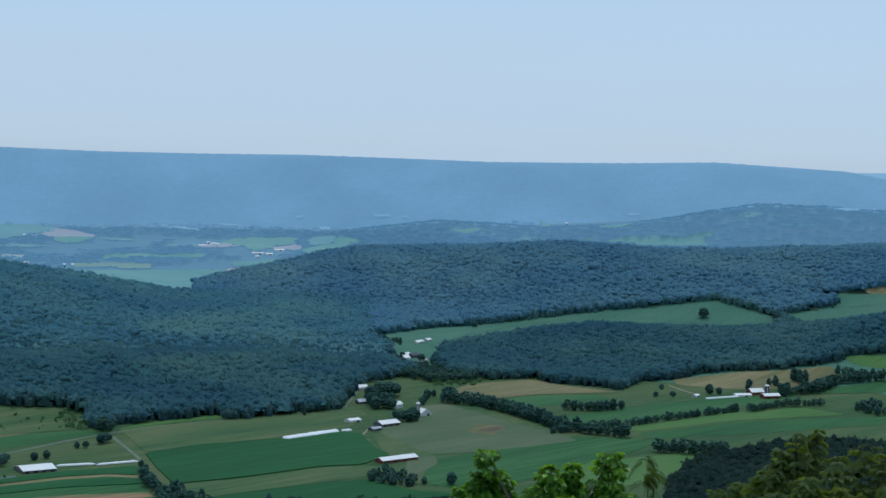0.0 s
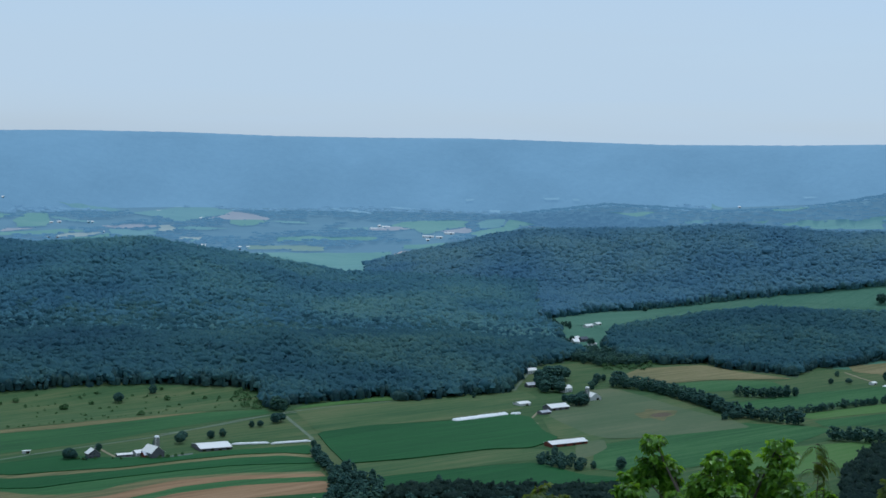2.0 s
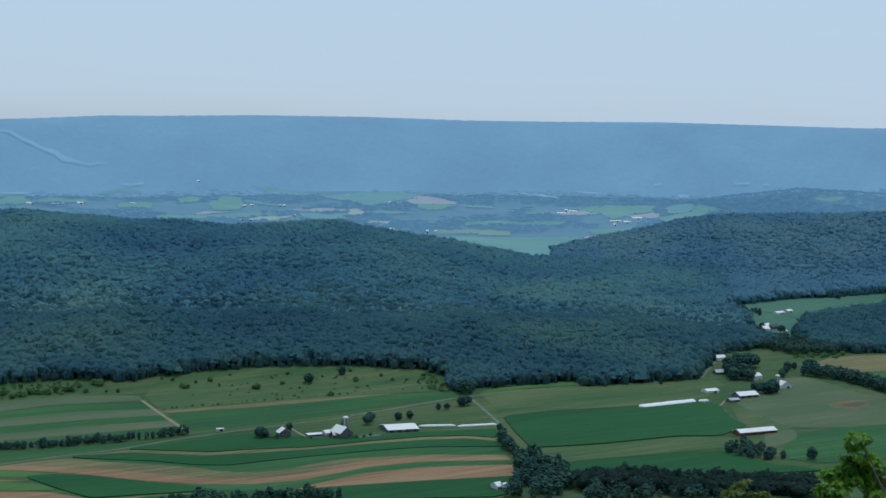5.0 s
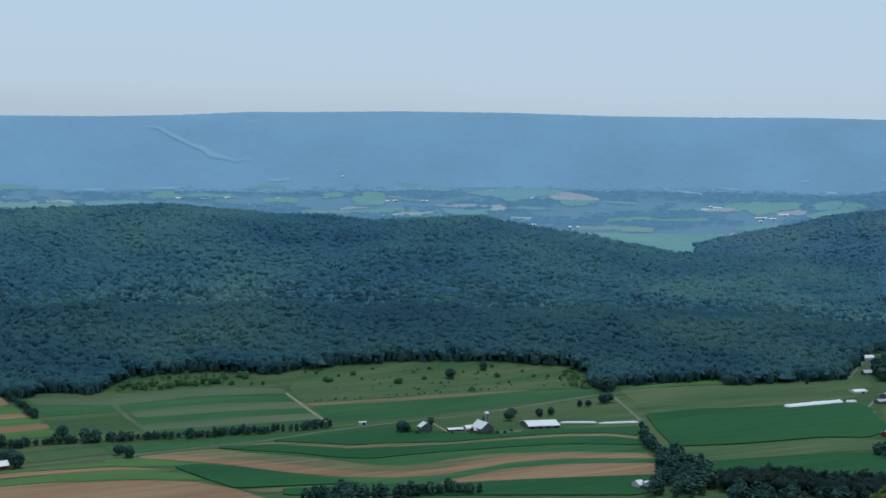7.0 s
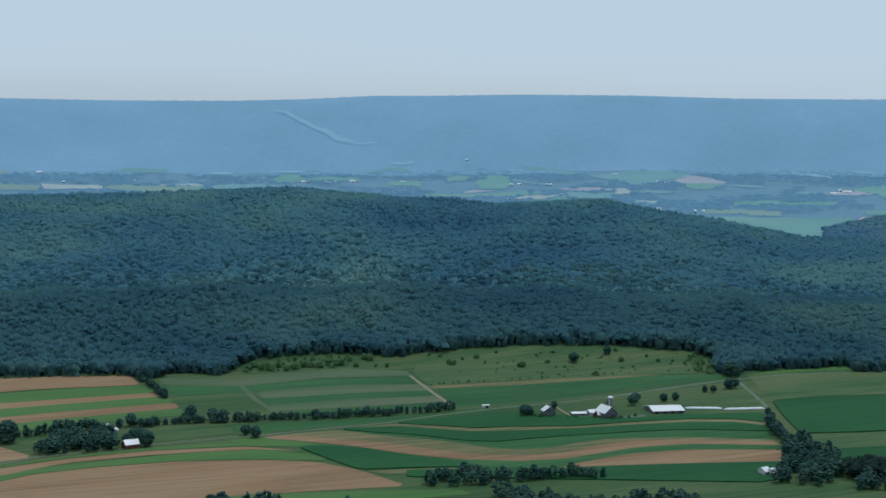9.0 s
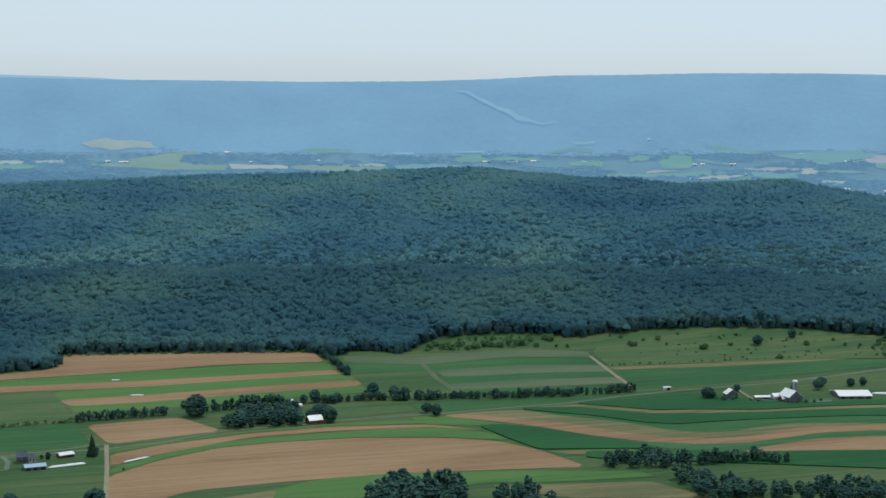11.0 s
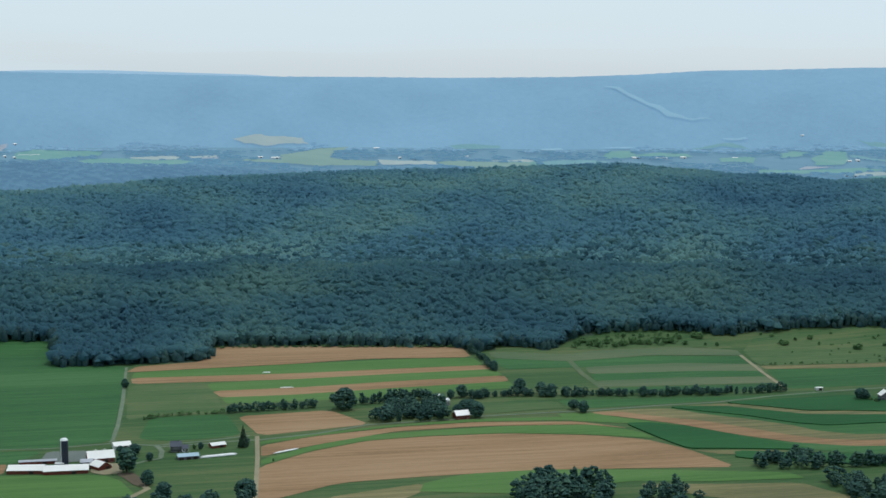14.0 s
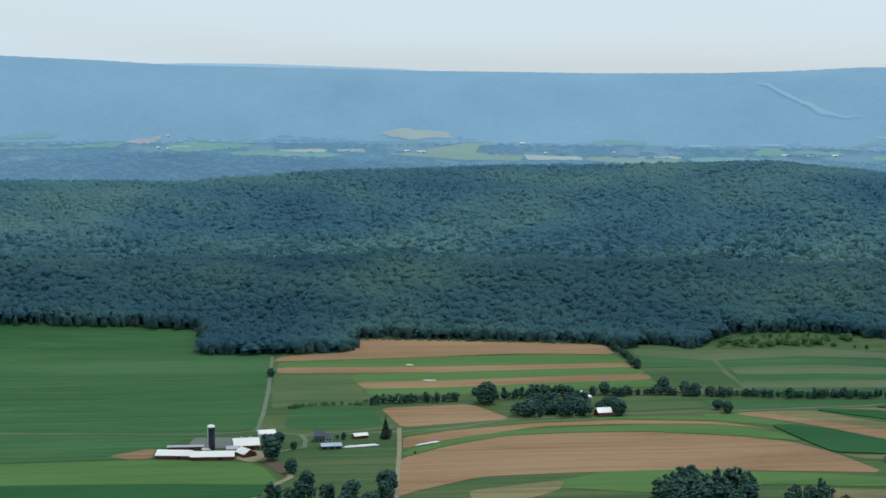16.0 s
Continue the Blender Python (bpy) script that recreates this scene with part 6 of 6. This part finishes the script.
building("lean_to", -444.3, 1392.9, 34.9, 6.7, 10, 3.2, 2.4, RED_WALL, GREY_ROOF, "dark lean-to against the bank barn")
silo(-445.6, 1434.4, 2.6, 14, CONCRETE, PLASTIC, "stave silo with white domed cap behind the barn")
building("poultry_house", -402.9, 1434.5, 33.6, 31.5, 28, 2.6, 2.6, GREY_WALL, WHITE_ROOF, "large white-roofed poultry house", doors=4)
silage_bag(-382.8, 1473.1, -348.4, 1487.8, 1.6, "long white plastic silage bag on the grass")
silage_bag(-346.4, 1484.1, -311.2, 1506.2, 1.6, "long white plastic silage bag on the grass")
building("trailer", -560.2, 1389.3, 38.8, 6.8, 3, 2.6, 0.4, WHITE_WALL, WHITE_ROOF, "white farm trailer standing beside the road")
building("poultry_house", -74.4, 1526.2, 38.6, 43.7, 13, 3.0, 2.4, RED_WALL, WHITE_ROOF, "long poultry house with white roof beside trees", doors=4)
silage_bag(-185.8, 1647.6, -132.7, 1702.8, 5.0, "very long low silage heap under white plastic", tall=0.6)
silage_bag(-128.8, 1701.1, -118.4, 1711.9, 2.0, "short white silage bag lying in the crop")
building("field_shed", -123.2, 1759.7, 41.8, 16.2, 12, 2.6, 1.6, WHITE_WALL, WHITE_ROOF, "small white-roofed shed in the field")
building("freestall_barn", -86.1, 1735.9, 40.9, 25.8, 16, 3.4, 3.0, GREY_WALL, WHITE_ROOF, "white-roofed barn at the end of the drive", doors=3)
building("low_shed", -94.6, 1709.4, 41.9, 12.8, 9, 2.6, 1.4, GREY_WALL, GREY_ROOF, "grey low shed beside the barn")
building("farmhouse", -76.8, 1868.4, 50.8, 13.3, 10, 5.0, 3.0, WHITE_WALL, WHITE_ROOF, "white farmhouse among trees", windows=3, category="house", chimney=True)
building("barn", -45.4, 1815.4, 38.4, 16.6, 18, 3.5, 5, WHITE_WALL, WHITE_ROOF, "white barn with steep roof beside the silo", across=True)
silo(-48.7, 1815.3, 2.6, 17, CONCRETE, PLASTIC, "grey stave silo with white dome beside the barn")
building("house", -128.6, 1979.8, 38.4, 14.0, 9, 4.5, 2.6, WHITE_WALL, WHITE_ROOF, "white house at the edge of the woods", windows=4, category="house")
building("house", -122.7, 1894.0, 33.8, 11.9, 9, 3.0, 2.6, GREY_WALL, GREY_ROOF, "grey house beside the lane", windows=3, category="house")
building("house", -104.5, 1889.1, 37.0, 10.7, 9, 4.5, 2.6, WHITE_WALL, DARK_ROOF, "pale house among tall trees", windows=3, category="house")
building("house", -83.9, 2330.5, 65.1, 22.4, 10, 4.5, 3, WHITE_WALL, WHITE_ROOF, "bright white house in the hamlet", windows=3, category="house")
building("house", -90.0, 2334.3, -69.6, 19.0, 9, 3, 3, WHITE_WALL, WHITE_ROOF, "small white house in the hamlet", windows=2, across=True, category="house")
building("house", -72.4, 2338.9, 46.2, 14.3, 10, 4, 3, GREY_WALL, DARK_ROOF, "grey house in the hamlet", windows=2, category="house")
building("cottage", -56.7, 2295.3, 54.5, 12.5, 8, 3, 2, WHITE_WALL, WHITE_ROOF, "white cottage beside the lane", windows=2, category="house")
building("field_shed", -70.3, 2491.0, 57.4, 19.3, 8, 3, 2, WHITE_WALL, WHITE_ROOF, "white shed in the sloping meadow")
building("field_shed", -54.8, 2521.4, 55.0, 12.4, 8, 3, 2, WHITE_WALL, WHITE_ROOF, "white shed in the sloping meadow")
building("barn", 383.5, 2054.5, 20.0, 19.5, 14, 4, 4, RED_WALL, WHITE_ROOF, "red barn with bright white roof")
building("barn", 394.4, 2021.9, 19.6, 23.4, 12, 4, 2.6, RED_WALL, WHITE_ROOF, "red barn with broad white roof", doors=2)
building("cattle_shed", 359.3, 2034.5, 11.3, 21.8, 10, 2.6, 1.6, WHITE_WALL, WHITE_ROOF, "low white-roofed cattle shed beside barn")
building("field_shed", 305.2, 2021.1, 41.4, 7.8, 6, 2.6, 1.4, WHITE_WALL, WHITE_ROOF, "small white shed beside the lane")
silage_bag(315.8, 2009.3, 363.9, 2035.7, 1.7, "long white silage bag beside the farm")
silo(406.9, 2072.4, 3.0, 12, GREY_WALL, PLASTIC, "dark silo with white cap behind the barn")
building("house", -246.1, 1233.7, 47.6, 6.7, 10, 3.5, 2.6, WHITE_WALL, WHITE_ROOF, "white house among creek trees", windows=3, category="house")
building("house", -253.2, 1234.3, 52.9, 6.0, 9, 3.5, 2.6, WHITE_WALL, WHITE_ROOF, "small white house among creek trees", windows=3, category="house")
silage_bag(-1046.6, 1154.1, -1040.7, 1159.5, 0.7, "row of white wrapped bales on the strip")
silage_bag(-982.1, 1107.2, -972.3, 1115.8, 0.7, "row of white wrapped bales on the strip")
silage_bag(-813.8, 908.9, -808.5, 932.2, 0.8, "row of pale bales along the curved strip")

# ---- leafy tops of young trees just below the lookout ----
def leaf_material(name, stops, back):
    """Thin leaves: gloss and colour on the face, light that shines through from behind."""
    m = material(name, stops, 2.0, 12.0, 0, rough=0.45, spec=0.35, per=0.6)
    nt = m.node_tree
    out, p = nt.nodes["Material Output"], nt.nodes["Principled BSDF"]
    thin, mix = nt.nodes.new("ShaderNodeBsdfTranslucent"), nt.nodes.new("ShaderNodeMixShader")
    thin.inputs["Color"].default_value = (*back, 1)
    mix.inputs[0].default_value = 0.36
    nt.links.new(p.outputs[0], mix.inputs[1])
    nt.links.new(thin.outputs[0], mix.inputs[2])
    nt.links.new(mix.outputs[0], out.inputs["Surface"])
    return m


BROAD_LEAF = leaf_material("bright_leaf", [(0.020, 0.060, 0.007), (0.070, 0.165, 0.013), (0.185, 0.340, 0.030)], (0.36, 0.62, 0.02))
FEATHER_LEAF = leaf_material("olive_leaf", [(0.04, 0.075, 0.016), (0.07, 0.115, 0.022), (0.12, 0.17, 0.035)], (0.30, 0.38, 0.03))


def blade(at, way, side, long, wide, droop):
    """One leaf of six points, folded along its rib and bent down."""
    up = side.cross(way)
    tip = at + way * long - Vector((0, 0, droop * long))
    mid = at + way * long * 0.45 - Vector((0, 0, droop * long * 0.25))
    a, b = mid + side * wide * 0.5 + up * wide * 0.15, mid - side * wide * 0.5 + up * wide * 0.15
    return [tuple(q) for q in (at, a, mid, b, tip)], [(0, 1, 2), (0, 2, 3), (1, 4, 2), (2, 4, 3)]


def any_way(rng, low=-0.4, high=0.8):
    a, z = rng.uniform(0, 6.2832), rng.uniform(low, high)
    q = math.sqrt(max(0, 1 - z * z))
    return Vector((q * math.cos(a), q * math.sin(a), z))


def sapling(kind, seed, shoots, label):
    """A young tree whose leafy shoots reach the given tops: x, y, z, half width and depth of each."""
    rng = random.Random(seed)
    x0, y0 = sum(s[0] for s in shoots) / len(shoots), sum(s[1] for s in shoots) / len(shoots)
    base = Vector((x0, y0, height(x0, y0) - 0.1))
    root = tagged(new("sapling"), label, "tree", "young trees at the lookout")
    root.matrix_basis = Matrix.Translation(base)
    wood_parts = []
    for x, y, z, w, h in shoots:
        top, leaves = Vector((x, y, z)) - base, []
        knee = Vector((top.x * 0.5, top.y * 0.5, max(0.3, top.z - h * 1.2)))
        stem = [Vector((0, 0, 0)), knee * 0.5, knee, knee.lerp(top, 0.55) + Vector((rng.uniform(-0.04, 0.04), rng.uniform(-0.04, 0.04), 0)), top]
        wood_parts.append(tube(stem, [q * (0.35 if kind == "drooping" else 1) for q in (0.045, 0.035, 0.024, 0.012, 0.003)], 6))
        for k in range({"broad": 54, "feathery": 80, "drooping": 11, "twig": 22}[kind]):
            t = rng.random() ** (2.0 if kind == "drooping" else 0.8)
            spread = w * (min(1.0, 0.35 + 2.6 * t) if kind in ("broad", "feathery") else 1.2 + 0.5 * t) * rng.uniform(0.6, 1.1)
            at = top - Vector((0, 0, h * t)) + Vector((rng.uniform(-0.03, 0.03), rng.uniform(-0.03, 0.03), 0))
            if kind == "broad":      # a domed head with a narrower, open waist
                t = rng.random()
                spread = w * (1.0 - (1 - min(1, t / 0.3)) ** 2) ** 0.5 * (1.05 - 0.45 * t) * rng.uniform(0.55, 1.15)
                at = top - Vector((0, 0, h * t))
            way = Vector((rng.choice((-1, 1)), rng.uniform(-0.6, 0.6), rng.uniform(0.1, 0.5))).normalized() if kind == "drooping" else any_way(rng, -0.1, 0.7)
            end = at + Vector((way.x * spread, way.y * spread, way.z * spread * 0.55))
            if kind in ("broad", "twig"):
                wood_parts.append(tube([at, at.lerp(end, 0.5), end], [0.006, 0.004, 0.002], 3))
                for n in range(20):
                    p = at.lerp(end, 0.25 + 0.75 * (n + rng.random()) / 20)
                    d = (any_way(rng, -0.8, 0.15) + Vector((way.x, way.y, 0)) * 0.7).normalized()
                    s = d.cross(any_way(rng, 0.2, 1.0) + way).normalized()
                    long = rng.uniform(0.06, 0.125)
                    leaves.append(blade(p, d, s, long, long * 0.72, rng.uniform(0.1, 0.5)))
            else:
                sag = rng.uniform(0.5, 1.1) * spread if kind == "drooping" else rng.uniform(0.0, 0.4) * spread
                line = [at + (end - at) * q - Vector((0, 0, sag * q * q)) for q in (0, 0.3, 0.6, 0.85, 1)]
                wood_parts.append(tube(line, [0.005, 0.004, 0.003, 0.002, 0.001], 3))
                for n in range(9):
                    q = 0.15 + 0.85 * n / 8
                    p = at + (end - at) * q - Vector((0, 0, sag * q * q))
                    for turn in (-1, 1):
                        d = (Vector((-way.y, way.x, 0)) * turn * (0.5 if kind == "drooping" else 1.0) + Vector((0, 0, (-2.2 if kind == "drooping" else -0.1) - 0.5 * rng.random())) + way * 0.4).normalized()
                        leaves.append(blade(p, d, way.cross(d).normalized(), rng.uniform(0.07, 0.11) * (0.9 if kind == "drooping" else 1), 0.024 if kind == "drooping" else 0.036, 0.25))
        mesh_object("foliage", *join(leaves), BROAD_LEAF if kind == "broad" else FEATHER_LEAF, root)
    mesh_object("stem", *join(wood_parts), BARK, root)
    return root


sapling("broad", 1, [(0.39, 21.00, 296.10, 0.25, 0.65), (0.62, 21.19, 295.73, 0.17, 0.62), (0.13, 21.00, 295.65, 0.19, 0.39), (0.09, 20.60, 295.48, 0.26, 0.46), (1.17, 19.97, 296.10, 0.22, 0.81), (0.98, 20.18, 295.76, 0.19, 0.59), (1.50, 20.35, 296.07, 0.15, 0.82), (2.00, 20.40, 296.22, 0.29, 0.90), (1.74, 20.73, 295.71, 0.26, 0.61), (1.34, 19.75, 295.73, 0.29, 0.44), (2.12, 20.09, 295.72, 0.27, 0.52), (2.43, 19.65, 295.73, 0.19, 0.44), (0.65, 20.59, 295.43, 0.20, 0.38)], "young broadleaf tree with bright yellow-green sunlit leaves")
sapling("drooping", 2, [(2.26, 18.87, 296.47, 0.17, 0.70), (2.41, 18.95, 296.29, 0.13, 0.63)], "slender young tree with drooping feathery leaflets")
sapling("feathery", 3, [(3.80, 17.59, 297.02, 0.17, 0.99), (4.10, 17.84, 297.01, 0.15, 1.00), (3.65, 17.63, 296.83, 0.17, 0.72), (4.14, 17.00, 296.88, 0.26, 0.96), (4.54, 17.42, 296.94, 0.33, 1.12), (3.55, 18.05, 296.47, 0.22, 0.67), (3.72, 16.59, 296.73, 0.29, 0.62), (4.08, 16.50, 296.62, 0.31, 0.56), (3.49, 17.05, 296.44, 0.29, 0.51), (4.72, 17.16, 296.91, 0.39, 1.11)], "dense young tree with feathery olive-green leaves")
sapling("twig", 4, [(-1.20, 21.97, 295.14, 0.16, 0.49), (-0.90, 21.98, 295.05, 0.18, 0.49)], "leafy twig top of a shrub below the lookout")
sapling("feathery", 5, [(3.95, 23.67, 295.10, 0.21, 0.62), (4.30, 23.61, 295.24, 0.26, 0.71), (4.41, 23.59, 294.98, 0.32, 0.53), (3.69, 23.72, 294.75, 0.16, 0.44)], "low leafy shrub crowns below the lookout")
